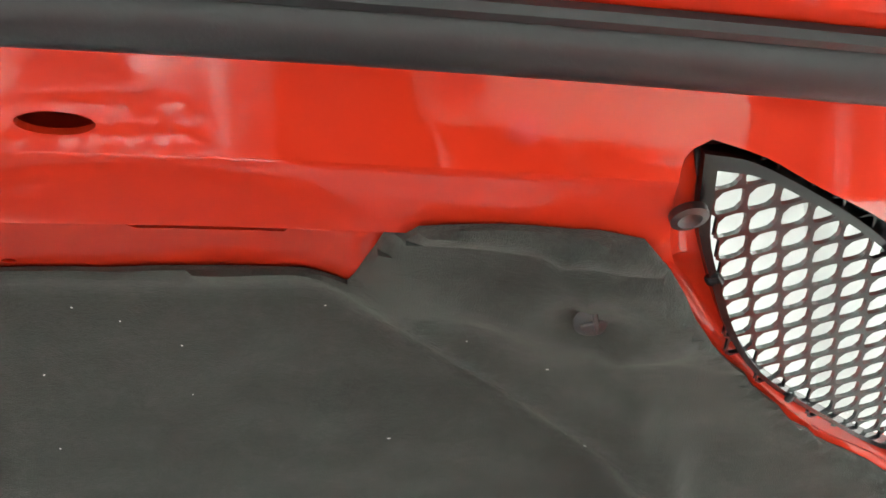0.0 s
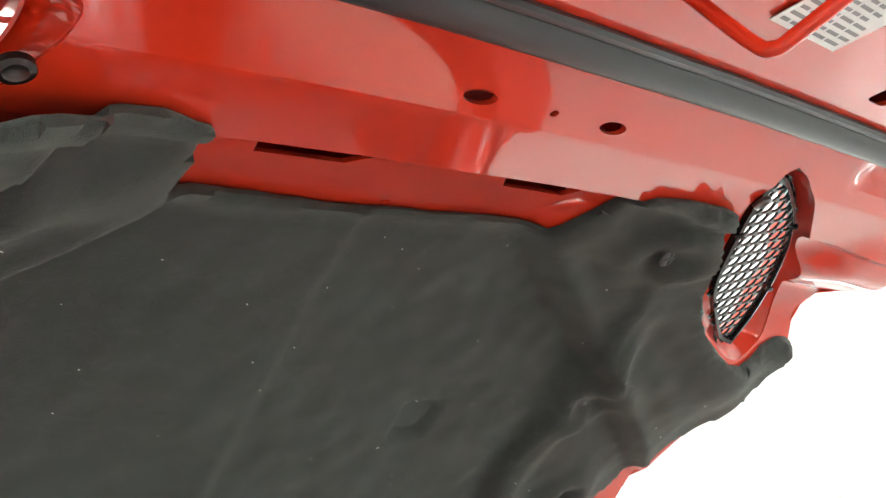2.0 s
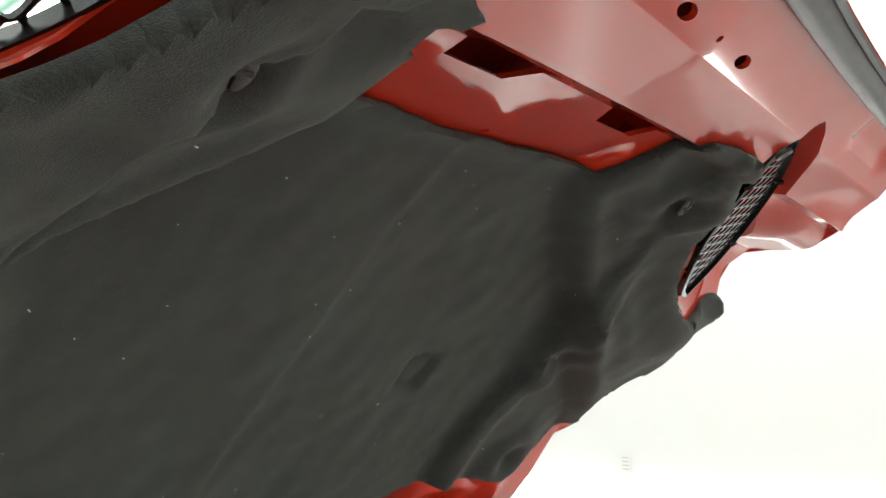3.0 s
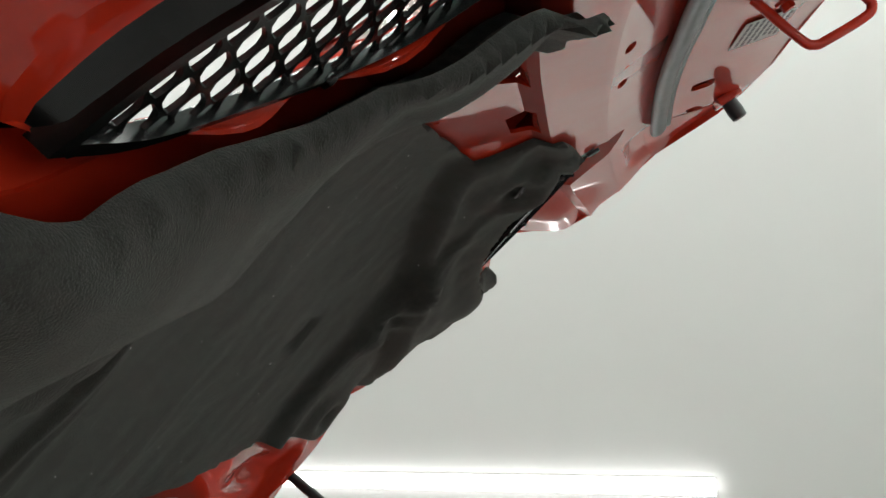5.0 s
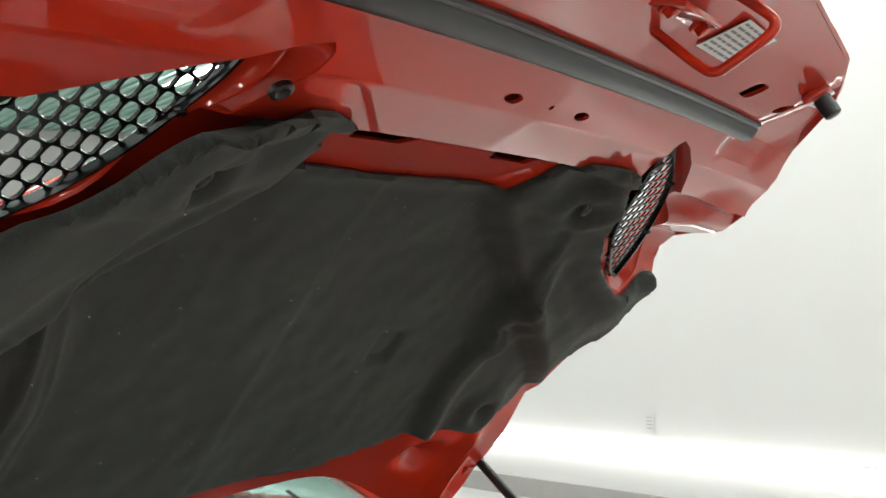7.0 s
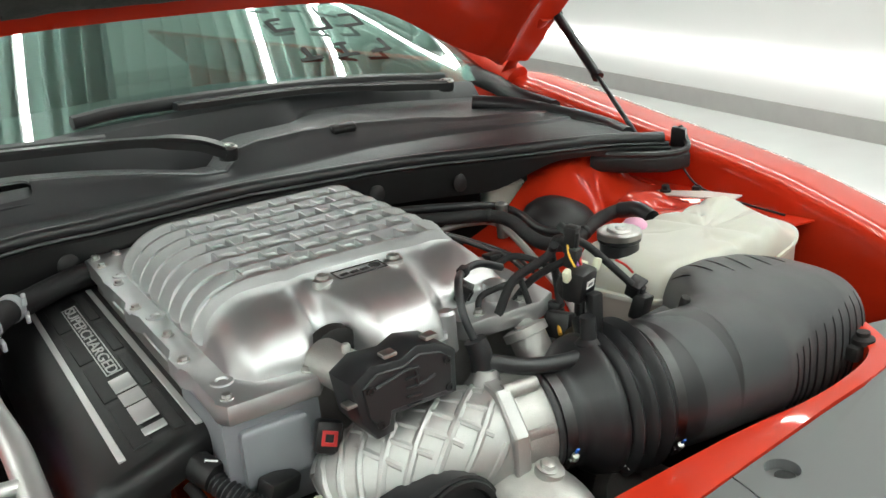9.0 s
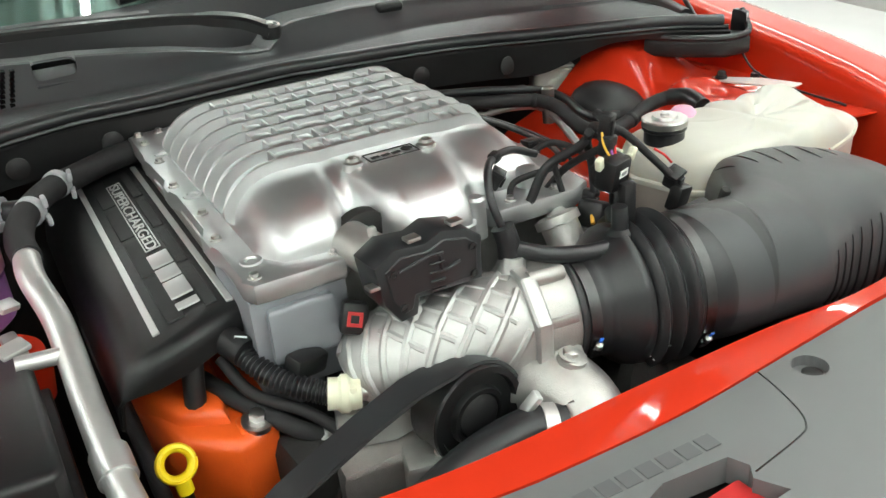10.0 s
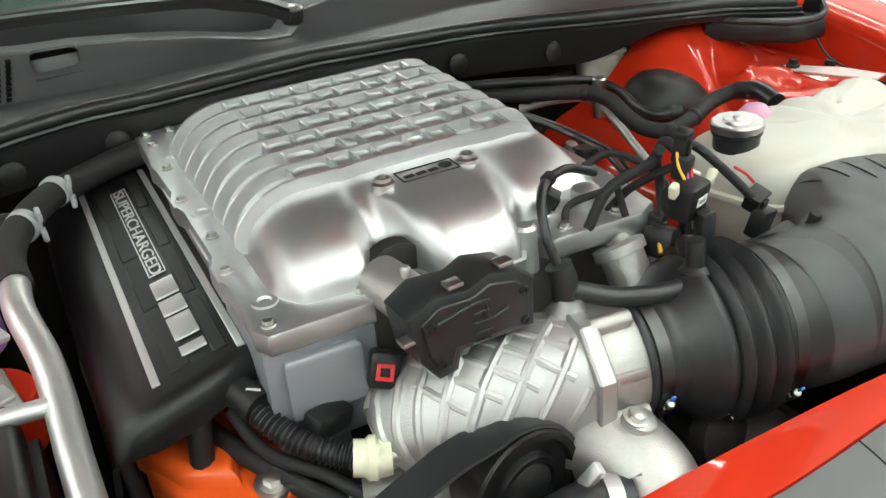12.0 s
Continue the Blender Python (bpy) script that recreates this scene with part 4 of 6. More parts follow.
part("corner_rim", tube([(0.618, 0.312, 0.913), (0.643, 0.266, 0.913), (0.686, 0.214, 0.913), (0.732, 0.205, 0.915), (0.752, 0.224, 0.928), (0.757, 0.240, 0.944)], 0.0055, 8, 6), RUBBER, cowl)
part("corner_fin", prism([(0.742, 0.214), (0.764, 0.226), (0.766, 0.262), (0.752, 0.258), (0.747, 0.236)], 0.885, 0.944, 0.005, 2, top=0.82), RUBBER, cowl, "black rubber corner block")
part("side_channel", tube([(0.60, 0.62, 0.975), (0.66, 0.56, 0.965), (0.70, 0.47, 0.950), (0.715, 0.38, 0.938), (0.70, 0.31, 0.93)], 0.016, 10, 6), RUBBER, cowl)
part("side_channel", tube([(0.74, 0.80, 1.0), (0.73, 0.70, 0.985), (0.70, 0.60, 0.972), (0.705, 0.50, 0.955)], 0.020, 10, 6), SATIN, cowl)


def strap(pts, width, height, steps=8):
    """A flat bar with eased edges along a smooth line; width and height are functions of 0..1."""
    bm, line, rings = bmesh.new(), glide(pts, steps), []
    n = len(line)
    for i, p in enumerate(line):
        d = (line[min(i + 1, n - 1)] - line[max(i - 1, 0)]).normalized()
        side = d.cross(Vector((0, 0, 1))).normalized()
        up = side.cross(d)
        w, h = width(i / (n - 1)), height(i / (n - 1))
        rings.append([bm.verts.new(p + side * (a * w) + up * (b * h)) for a, b in ((-1, -1), (1, -1), (1, 0.5), (0.86, 1), (-0.72, 1), (-1, 0.5))])
    for a, b in zip(rings, rings[1:]):
        for i in range(6):
            bm.faces.new((a[i], a[(i + 1) % 6], b[(i + 1) % 6], b[i]))
    bm.faces.new(rings[0][::-1])
    bm.faces.new(rings[-1])
    return bm


def wiper(name_label, pts, blade):
    w = thing("wiper", pts[0], name_label, "wiper", "windscreen wipers")
    part("arm", strap(pts, lambda t: 0.0175 - 0.005 * smooth01(0.30, 0.36, t), lambda t: 0.0085 - 0.002 * smooth01(0.30, 0.36, t)), PLASTIC, w, "satin black wiper arm", sharp=20)
    part("pivot_cap", lathe([(0.019, -0.02), (0.021, -0.006), (0.020, 0.003), (0.014, 0.006)], 26, pose(*pts[0], 8) @ pose(0, 0, 0.004) @ Matrix.Scale(0.78, 4)), SATIN, w)
    part("pivot_ring", lathe([(0.0185, 0.003), (0.0195, 0.005), (0.0155, 0.008), (0.0145, 0.006)], 24, pose(*pts[0], 8) @ pose(0, 0, 0.004) @ Matrix.Scale(0.78, 4), caps=False), STEEL, w, "bright worn ring")
    part("pivot_nut", lathe([(0.007, 0.005), (0.007, 0.009)], 6, pose(*pts[0], 8) @ pose(0, 0, 0.004) @ Matrix.Scale(0.78, 4)), STEEL, w)
    part("blade", tube(blade, 0.010, 8, 8, flat=1.2), RUBBER, w, "black rubber wiper blade")


wiper("black wiper arm resting on the cowl cover", [(0.041, 0.531, 1.004), (0.0, 0.555, 1.022), (-0.073, 0.595, 1.032), (-0.21, 0.612, 1.043), (-0.346, 0.628, 1.049), (-0.56, 0.655, 1.045)], [(-0.10, 0.66, 1.030), (-0.3, 0.685, 1.040), (-0.62, 0.69, 1.035)])
wiper("black wiper arm lying along the windscreen foot", [(0.60, 0.70, 1.005), (0.45, 0.735, 1.022), (0.30, 0.745, 1.038), (0.05, 0.742, 1.05)], [(0.62, 0.735, 1.012), (0.35, 0.765, 1.040), (0.0, 0.765, 1.055), (-0.12, 0.752, 1.052)])

# panel over the radiator
cover_poly = [(p.x, p.y - 0.004) for p in front[::3]]
shield = thing("radiator_cover", (0.0, -0.5, 0.78), "matt grey-black plastic cover panel over the radiator", "car part")
outline = cover_poly + [(0.62, -0.28), (0.66, -0.42), (0.55, -0.60), (0.2, -0.70), (-0.2, -0.70), (-0.55, -0.60), (-0.72, -0.40)]
top = part("cover_panel", prism(outline, 0.770, 0.797, 0.004, 3), PANEL, shield, "matt grey-black textured plastic")
cut(top, prism(oval(0.163, -0.354, 0.017, 0.017, 0, 28), 0.786, 0.9))
cut(top, prism([(-0.10, -0.395), (-0.06, -0.384), (0.004, -0.394), (0.010, -0.412), (0.0, -0.424), (0.012, -0.45), (-0.10, -0.45)], 0.74, 0.9))
part("push_rivet", lathe([(0.010, 0), (0.010, 0.003), (0.004, 0.004)], 20, pose(0.165, -0.356, 0.786)), SATIN, shield)
part("latch", box(0.10, 0.05, 0.02, pose(-0.045, -0.43, 0.772), 0.003), REDPL, shield, "red latch seen through the opening")
part("seam", tube([(0.118, -0.331, 0.7965), (0.112, -0.355, 0.7965), (0.100, -0.388, 0.7965), (0.088, -0.406, 0.7965), (0.070, -0.4135, 0.7965), (0.007, -0.420, 0.7965)], 0.0012, 6, 8), GRILLE, shield)
rnd = random.Random(5)
# Embossed letters as raised bars, shaded by a grey darker than the panel.
for i in range(7):
    x = -0.118 + i * 0.0205
    part("print_bar", box(0.017, 0.017, 0.0016, pose(x, -0.362 - 0.09 * (x + 0.1), 0.7974, 0, 0, -4), 0.0005, 1), EMBOSS_SHADE, shield, "raised dark bar")


# ---- engine ----
ENG = Matrix.Translation((-0.058, 0.012, 0)) @ pose(0, 0, 0, 0, 0, -4.6)


def eng(x, y, z):
    return ENG @ Vector((x, y, z))


sc = thing("supercharger", (-0.05, 0.15, 0.80), "ribbed cast silver supercharger housing on top of the engine", "engine part")
LIDFRONT = [(-0.166, -0.045), (-0.150, -0.068), (-0.095, -0.074), (-0.082, -0.060), (-0.070, -0.028), (-0.056, -0.030), (-0.044, -0.082), (-0.028, -0.108), (0.034, -0.106), (0.046, -0.085), (0.066, -0.050), (0.10, -0.052), (0.145, -0.050), (0.166, -0.030)]


def dome01(s):
    s = min(1.0, max(0.0, s))
    return math.sqrt(max(0.0, 1 - (1 - s) ** 2.2))


def lid_z(x, y):
    """The height of the lid over the flange."""
    yf = lerp_table(LIDFRONT, x)
    a = dome01((0.168 - abs(x)) / 0.062)
    mid = math.exp(-((x - 0.003) / 0.052) ** 2)
    reach = 0.075 + 0.045 * smooth01(0.06, 0.10, x) + 0.02 * smooth01(-0.05, -0.09, x) + 0.02 * mid
    b = dome01((y - yf) / reach)
    c = dome01((0.352 - y) / 0.055)
    valley = 0.012 * math.exp(-((x - 0.078) / 0.020) ** 2) * (1 - smooth01(-0.02, 0.05, y))
    lobe = 0.003 * math.exp(-((x + 0.06) / 0.025) ** 2) * (1 - smooth01(-0.03, 0.03, y))
    return 0.917 + 0.052 * a * b * c - (valley + lobe) * min(1, a * b * c)


xs = sorted({*np.linspace(-0.168, 0.168, 84).round(4).tolist()})
rows = []
for q in np.linspace(0, 1, 110):
    e = q ** 1.25
    rows.append([eng(x, lerp_table(LIDFRONT, x) + (0.352 - lerp_table(LIDFRONT, x)) * e, lid_z(x, lerp_table(LIDFRONT, x) + (0.352 - lerp_table(LIDFRONT, x)) * e)) for x in xs])
lid = part("lid", sheet(rows, 0.0), CAST, sc, "satin cast aluminium lid", sharp=70)
part("lid_lip", sheet([[p for p in rows[0]], [p + Vector((0, 0.004, -0.026)) for p in rows[0]]], 0.004), CAST, sc)
FL = [(-0.198, -0.080), (-0.190, -0.096), (-0.100, -0.096), (-0.088, -0.080), (-0.075, -0.040), (-0.05, -0.040), (-0.045, -0.085), (0.045, -0.085), (0.06, -0.06), (0.07, -0.095), (0.165, -0.098), (0.190, -0.085), (0.196, 0.0), (0.192, 0.12), (0.198, 0.14), (0.192, 0.30), (0.192, 0.43), (0.175, 0.442), (-0.18, 0.442), (-0.196, 0.43), (-0.192, 0.34), (-0.200, 0.32), (-0.192, 0.30), (-0.190, 0.23), (-0.200, 0.215), (-0.200, 0.19), (-0.190, 0.175), (-0.190, 0.06), (-0.201, 0.045), (-0.201, 0.01), (-0.192, 0.0)]
part("flange", prism(FL, 0.896, 0.917, 0.003, 2), CAST, sc, "cast aluminium bolt flange", m=ENG)
part("lower_case", prism([(-0.192, -0.05), (0.19, -0.05), (0.188, 0.42), (-0.188, 0.42)], 0.80, 0.897, 0.004), RAW, sc, m=ENG)
for x, y in ((-0.184, -0.080), (-0.103, -0.078), (-0.190, 0.025), (-0.183, 0.10), (-0.189, 0.203), (-0.183, 0.30), (-0.183, 0.385), (-0.183, 0.425), (-0.155, 0.425), (0.095, -0.080), (0.15, -0.082), (0.182, -0.05), (0.183, 0.05), (0.185, 0.16), (0.183, 0.28), (0.18, 0.40)):
    part("bolt", bolt_shape(0.0048, 0.0055, ENG @ pose(x, y, 0.917)), STEEL, sc, "steel flange bolt")
for x, y in ((-0.176, -0.045), (-0.178, 0.16), (-0.172, 0.33)):
    part("boss", lathe([(0.0115, 0), (0.011, 0.0022), (0.0065, 0.0028), (0.005, 0.0008)], 18, ENG @ pose(x, y, 0.9168)), CAST, sc)
for x in (-0.0425, 0.0425):
    z = lid_z(x, 0.0)
    part("lid_screw", lathe([(0.0115, -0.004), (0.0105, 0.004), (0.0075, 0.0055), (0.007, 0.009), (0.0045, 0.0095), (0.004, 0.006)], 18, ENG @ pose(x, 0, z - 0.001)), STEEL, sc, "round steel lid screw")
part("boss", lathe([(0.016, -0.025), (0.014, -0.003), (0.010, 0.004), (0.004, 0.006)], 18, ENG @ pose(-0.012, -0.085, 0.935)), CAST, lid)
part("boss", lathe([(0.011, -0.035), (0.010, 0.006), (0.007, 0.009)], 18, ENG @ pose(0.049, -0.088, 0.928)), CAST, lid)
part("boss", lathe([(0.015, -0.01), (0.013, 0.010), (0.006, 0.013)], 18, ENG @ pose(0.135, -0.055, 0.925)), CAST, lid)

# No hole is cut: a solid dark disc paints the shade inside the arch.
part("arch_shade_disc", lathe([(0.030, 0.0), (0.030, 0.016), (0.026, 0.018)], 28, ENG @ aim((-0.064, -0.050, 0.914), (0, -1, 0))), DARK, sc, "dark disc standing in for the shaded arch opening in the casting")

# ribs over the lid
RIBS = [0.036 + 0.037 * i for i in range(8)]


def rib(y, x0, x1, w, h):
    rws = [[], [], [], [], []]
    for q in np.linspace(0, 1, 56):
        x = x0 + (x1 - x0) * (q ** 1.6 if q < 0.5 else 0.5 ** 1.6 + (q - 0.5) * (1 - 0.5 ** 1.6) / 0.5)
        z = lid_z(x, y)
        n = Vector((lid_z(x - 0.002, y) - lid_z(x + 0.002, y), 0, 0.004)).normalized()
        k = smooth01(-0.02, 0.06, q) * (1 - smooth01(0.93, 1.02, q))
        for row, dy, dn in zip(rws, (-1.6, -0.8, 0.0, 0.8, 1.6), (-0.003, 0.92 * h * k, h * k, 0.92 * h * k, -0.003)):
            row.append(eng(x + n.x * dn, y + w * dy, z + n.z * dn))
    return sheet(rws)


for i, y in enumerate(RIBS):
    part("rib", rib(y, -0.1675, 0.158 if i else 0.14, 0.0023, 0.0125), CAST, lid)
GAPS = (0.040, 0.023, 0.022, 0.034, 0.023, 0.022, 0.030, 0.026)
for i, (y0, y1) in enumerate(zip(RIBS, RIBS[1:])):
    xa = -0.108 + 0.007 * (i % 2)
    for j in range(8):
        xb = xa + GAPS[(j + 3 * i) % 8]
        if xb > 0.124:
            break
        for x in (xa, xb) if j == 0 else (xb,):
            rws = [[], [], [], []]
            for y in np.linspace(y0, y1, 8):
                z = lid_z(x, y)
                for row, dx, dz in zip(rws, (-0.0026, -0.0013, 0.0013, 0.0026), (-0.003, 0.0100, 0.0100, -0.003)):
                    row.append(eng(x + dx, y, z + dz))
            part("cross_rib", sheet(rws), CAST, lid)
        ramp_rows = []
        for q, lift in ((0.40, -0.0005), (0.50, 0.0008), (0.62, 0.0046), (0.74, 0.0058), (0.97, 0.0064)):
            y = y0 + (y1 - y0) * q
            ramp_rows.append([eng(x, y, lid_z(x, y) + lift * k) for x, k in zip(np.linspace(xa + 0.0024, xb - 0.0024, 6), (0.55, 1.0, 1.0, 1.0, 1.0, 0.55))])
        if (i + 2 * j) % 7 != 5:
            part("pocket_ramp", sheet(ramp_rows), CAST, lid, sharp=70)
        xa = xb

# badge plate: a dark outline with plain bars
m = ENG @ pose(0.0, 0.0, 0.0)
zb = lid_z(0.0, 0.002)
slope = math.degrees(math.atan2(lid_z(0.0, 0.012) - lid_z(0.0, -0.012), 0.024))
plate = ENG @ pose(0.002, 0.002, zb + 0.0006, slope)
for dx, dy, sx, sy in ((0, 0.0115, 0.056, 0.001), (0, -0.0115, 0.056, 0.001), (-0.028, 0, 0.001, 0.024), (0.028, 0, 0.001, 0.024)):
    part("badge_line", box(sx, sy, 0.0008, plate @ pose(dx, dy, 0)), DARK, lid)
for k, (dx, ln) in enumerate(((-0.019, 0.010), (-0.007, 0.010), (0.005, 0.010))):
    part("print_bar", box(ln, 0.0055, 0.0008, plate @ pose(dx, -0.002, 0.0002, 0, 0, 8), 0.0003, 1), DARK, lid)
part("print_bar", lathe([(0.007, 0), (0.007, 0.0006)], 7, plate @ pose(0.019, 0.001, 0)), DARK, lid)

# grey box under the flange
part("bypass_case", prism([(-0.196, -0.088), (-0.100, -0.088), (-0.096, 0.03), (-0.196, 0.03)], 0.79, 0.896, 0.006, 2, top=1.0), GREYPAINT, sc, "grey painted casting below the flange", m=ENG)
part("bypass_case", prism([(-0.182, -0.096), (-0.116, -0.096), (-0.114, -0.05), (-0.184, -0.05)], 0.825, 0.886, 0.006, 3), GREYPAINT, sc, m=ENG)
part("bypass_case", prism([(-0.19, -0.07), (-0.13, -0.07), (-0.13, 0.02), (-0.19, 0.02)], 0.70, 0.80, 0.010, 3), GREYPAINT, sc, m=ENG)

# engine cover with writing
cov = thing("engine_cover", (-0.30, 0.2, 0.78), "black plastic engine cover with silver stripes and lettering", "engine cover")
PROFILE = [(-0.178, 0.800), (-0.179, 0.858), (-0.183, 0.872), (-0.192, 0.8765), (-0.225, 0.874), (-0.260, 0.867), (-0.288, 0.861), (-0.308, 0.853), (-0.318, 0.840), (-0.324, 0.815), (-0.327, 0.790)]
rows = []
NOSE = [(-0.33, -0.052), (-0.318, -0.062), (-0.29, -0.068), (-0.25, -0.062), (-0.20, -0.050), (-0.185, -0.042), (-0.178, -0.028)]


def nose_foot(x):
    return lerp_table([(-0.33, 0.822), (-0.25, 0.832), (-0.19, 0.850), (-0.178, 0.853)], x)


for back_, down in ((0.0, 9.0), (-0.001, 0.020), (0.0005, 0.010), (0.004, 0.0045), (0.010, 0.0012), (0.018, 0.0)):
    rows.append([eng(x, lerp_table(NOSE, x) + back_, min(z, max(nose_foot(x), z - down))) for x, z in PROFILE])
for y in [*np.linspace(-0.02, 0.46, 30), 0.468, 0.472]:
    drop = 0.03 * (1 - dome01((0.475 - y) / 0.03))
    rows.append([eng(x * (1 + 0.01 * smooth01(0, 0.4, y)), y, z - drop * (1 if z > 0.80 else 0.3)) for x, z in PROFILE])
part("cover_shell", sheet(rows, -0.003), PLASTIC, cov, "satin black moulded shell", sharp=50)


def cover_pose(x, y, lift=0.0):
    xs_, zs_ = [p[0] for p in reversed(PROFILE)], [p[1] for p in reversed(PROFILE)]
    z = float(np.interp(x, xs_, zs_))
    tilt = math.degrees(math.atan2(float(np.interp(x + 0.012, xs_, zs_)) - float(np.interp(x - 0.012, xs_, zs_)), 0.024))
    return ENG @ pose(x, y, z + lift, 0, -tilt, 0)


for x in (-0.275, -0.2005):
    part("silver_stripe", box(0.0072, 0.455, 0.0024, cover_pose(x, 0.195, 0.0012), 0.0006, 1), SILVERPRINT, cov, "raised silver stripe")
for x0, x1 in ((-0.262, -0.243), (-0.223, -0.210)):
    for k in range(4):
        part("moulded_panel", box(x1 - x0, 0.098, 0.0022, cover_pose((x0 + x1) / 2, 0.025 + 0.112 * k, 0.0006), 0.001, 1), SATIN, cov)
# plain slanted bars for the maker's lettering, then the word behind it
for y, wdt, wide_ in ((0.112, 0.034, 0.023), (0.074, 0.028, 0.023), (0.034, 0.040, 0.023), (-0.005, 0.014, 0.023)):
    part("print_bar", box(wide_, wdt, 0.0022, cover_pose(-0.236, y, 0.0022) @ Matrix.Shear("XY", 4, (0.0, 0.18)), 0.0006, 1), SILVERPRINT, cov, "raised silver bar")
fr = cover_pose(-0.236, 0.262, 0.0022)
for dx, dy, sx, sy in ((-0.0085, 0, 0.0013, 0.235), (0.0085, 0, 0.0013, 0.235), (0, 0.1175, 0.018, 0.0013), (0, -0.1175, 0.018, 0.0013)):
    part("frame_line", box(sx, sy, 0.001, fr @ pose(dx, dy, -0.0004)), SILVERPRINT, cov)
words("SUPERCHARGED", 0.0178, fr @ pose(-0.0062, 0.114, 0.0002, 0, 0, -90) @ Matrix.Diagonal((1.75, 1.0, 1, 1)), SILVERPRINT, cov, "lettering")

# orange cylinder head cover
head = thing("cylinder_head_cover", (-0.30, 0.0, 0.70), "bright orange painted cylinder head cover", "engine part")
part("casting", prism([(-0.360, 0.03), (-0.345, -0.050), (-0.302, -0.088), (-0.262, -0.078), (-0.243, -0.038), (-0.215, 0.10), (-0.215, 0.40), (-0.325, 0.40)], 0.62, 0.774, 0.012, 3), ORANGE, head)
part("raised_ridge", prism([(-0.366, 0.045), (-0.340, -0.030), (-0.296, -0.058), (-0.284, -0.010), (-0.262, 0.12), (-0.36, 0.13)], 0.755, 0.789, 0.010, 3, top=0.86), ORANGE, head)
part("raised_ridge", box(0.045, 0.032, 0.014, pose(-0.274, -0.064, 0.770, 0, 0, -10), 0.006), ORANGE, head)
part("bolt", bolt_shape(0.0085, 0.012, pose(-0.2765, -0.0675, 0.777, 12, 0, 0)), STEEL, head)
part("washer", lathe([(0.016, -0.004), (0.016, 0.002), (0.012, 0.003)], 20, pose(-0.2765, -0.0675, 0.777, 12, 0, 0)), STEEL, head)
dip = thing("oil_dipstick", (-0.35, -0.035, 0.70), "yellow plastic oil dipstick ring handle", "dipstick")
ring = [(-0.361 + 0.0150 * math.cos(a), -0.076 + 0.008 * math.sin(a), 0.774 + 0.0125 * math.sin(a)) for a in (2 * math.pi * i / 24 for i in range(25))]
part("handle", tube(ring, 0.0046, 10, 0, flat=1.3), YELLOW, dip)
part("stem", tube([(-0.361, -0.084, 0.762), (-0.3605, -0.085, 0.756), (-0.360, -0.086, 0.748)], 0.008, 10, 4), YELLOW, dip)
part("guide_tube", tube([(-0.360, -0.086, 0.750), (-0.357, -0.080, 0.70), (-0.350, -0.06, 0.60)], 0.006, 10, 4), DARKSTEEL, dip, "dark steel guide tube")

# block and dark parts below
block = thing("engine_block", (-0.05, 0.15, 0.40), "dark greasy engine block below the supercharger", "engine part")
part("block", box(0.42, 0.62, 0.36, pose(-0.06, 0.16, 0.58), 0.02), DARK, block)
part("timing_cover", prism([(-0.24, -0.17), (0.06, -0.18), (0.08, -0.06), (-0.22, -0.05)], 0.48, 0.755, 0.01), RAW, block, "cast aluminium timing cover")
part("right_head", box(0.16, 0.5, 0.14, pose(0.19, 0.15, 0.74, 0, 25, 0), 0.02), DARK, block)
part("accessory_bracket", prism([(-0.190, -0.200), (-0.140, -0.215), (-0.120, -0.175), (-0.175, -0.160)], 0.69, 0.757, 0.006), RAW, block)
part("bracket_boss", lathe([(0.008, 0), (0.008, 0.006), (0.0035, 0.0065), (0.003, 0.002)], 14, pose(-0.150, -0.196, 0.755, 20, 0, 0)), RAW, block)
for k in range(8):
    part("ribbed_belt", tube([(-0.128 + 0.0035 * k, -0.222, 0.778), (-0.150 + 0.0035 * k, -0.228, 0.752), (-0.185 + 0.0035 * k, -0.232, 0.700), (-0.21 + 0.0035 * k, -0.235, 0.64)], 0.0020, 6, 4), RUBBER, block, "black ribbed belt strand")
part("alternator", lathe([(0.04, -0.04), (0.055, -0.035), (0.055, 0.03), (0.045, 0.045), (0.02, 0.05)], 24, pose(0.12, -0.20, 0.70, 90)), DARK, block)
part("tensioner", lathe([(0.012, 0), (0.03, 0.004), (0.03, 0.022), (0.012, 0.026)], 24, pose(0.075, -0.215, 0.745, 70, 20)), DARK, block)
rnd = random.Random(3)
for k in range(16):
    x, y = rnd.uniform(-0.42, 0.42), rnd.uniform(-0.24, 0.42)
    part("bracket", box(rnd.uniform(0.02, 0.07), rnd.uniform(0.02, 0.08), rnd.uniform(0.02, 0.07), pose(x, y, rnd.uniform(0.60, 0.70), rnd.uniform(-30, 30), rnd.uniform(-30, 30), rnd.uniform(0, 90)), 0.005), DARK, block)

# snout between pulley and throttle
sn = thing("intake_elbow", (-0.06, -0.14, 0.78), "cast aluminium intake elbow with crossing ribs", "engine part")
AX0, AX1 = Vector((-0.158, -0.100, 0.805)), Vector((-0.024, -0.158, 0.832))
line = glide([(-0.166, -0.100, 0.788), (-0.146, -0.108, 0.805), (-0.098, -0.130, 0.822), tuple(AX1)], 10)
part("elbow", tube(line, lambda t: 0.046 + 0.0105 * smooth01(0.0, 0.45, t) - 0.003 * smooth01(0.5, 1.0, t), 32, 0), DULL, sn, "ribbed cast aluminium tube")


def on_elbow(t, a, r):
    k = t * (len(line) - 1)
    i = min(int(k), len(line) - 2)
    c = line[i].lerp(line[i + 1], k - i)
    d = (line[i + 1] - line[i]).normalized()
    s_ = d.cross(Vector((0, 0, 1))).normalized()
    u_ = s_.cross(d)
    return c + r * (math.cos(a) * s_ + math.sin(a) * u_)


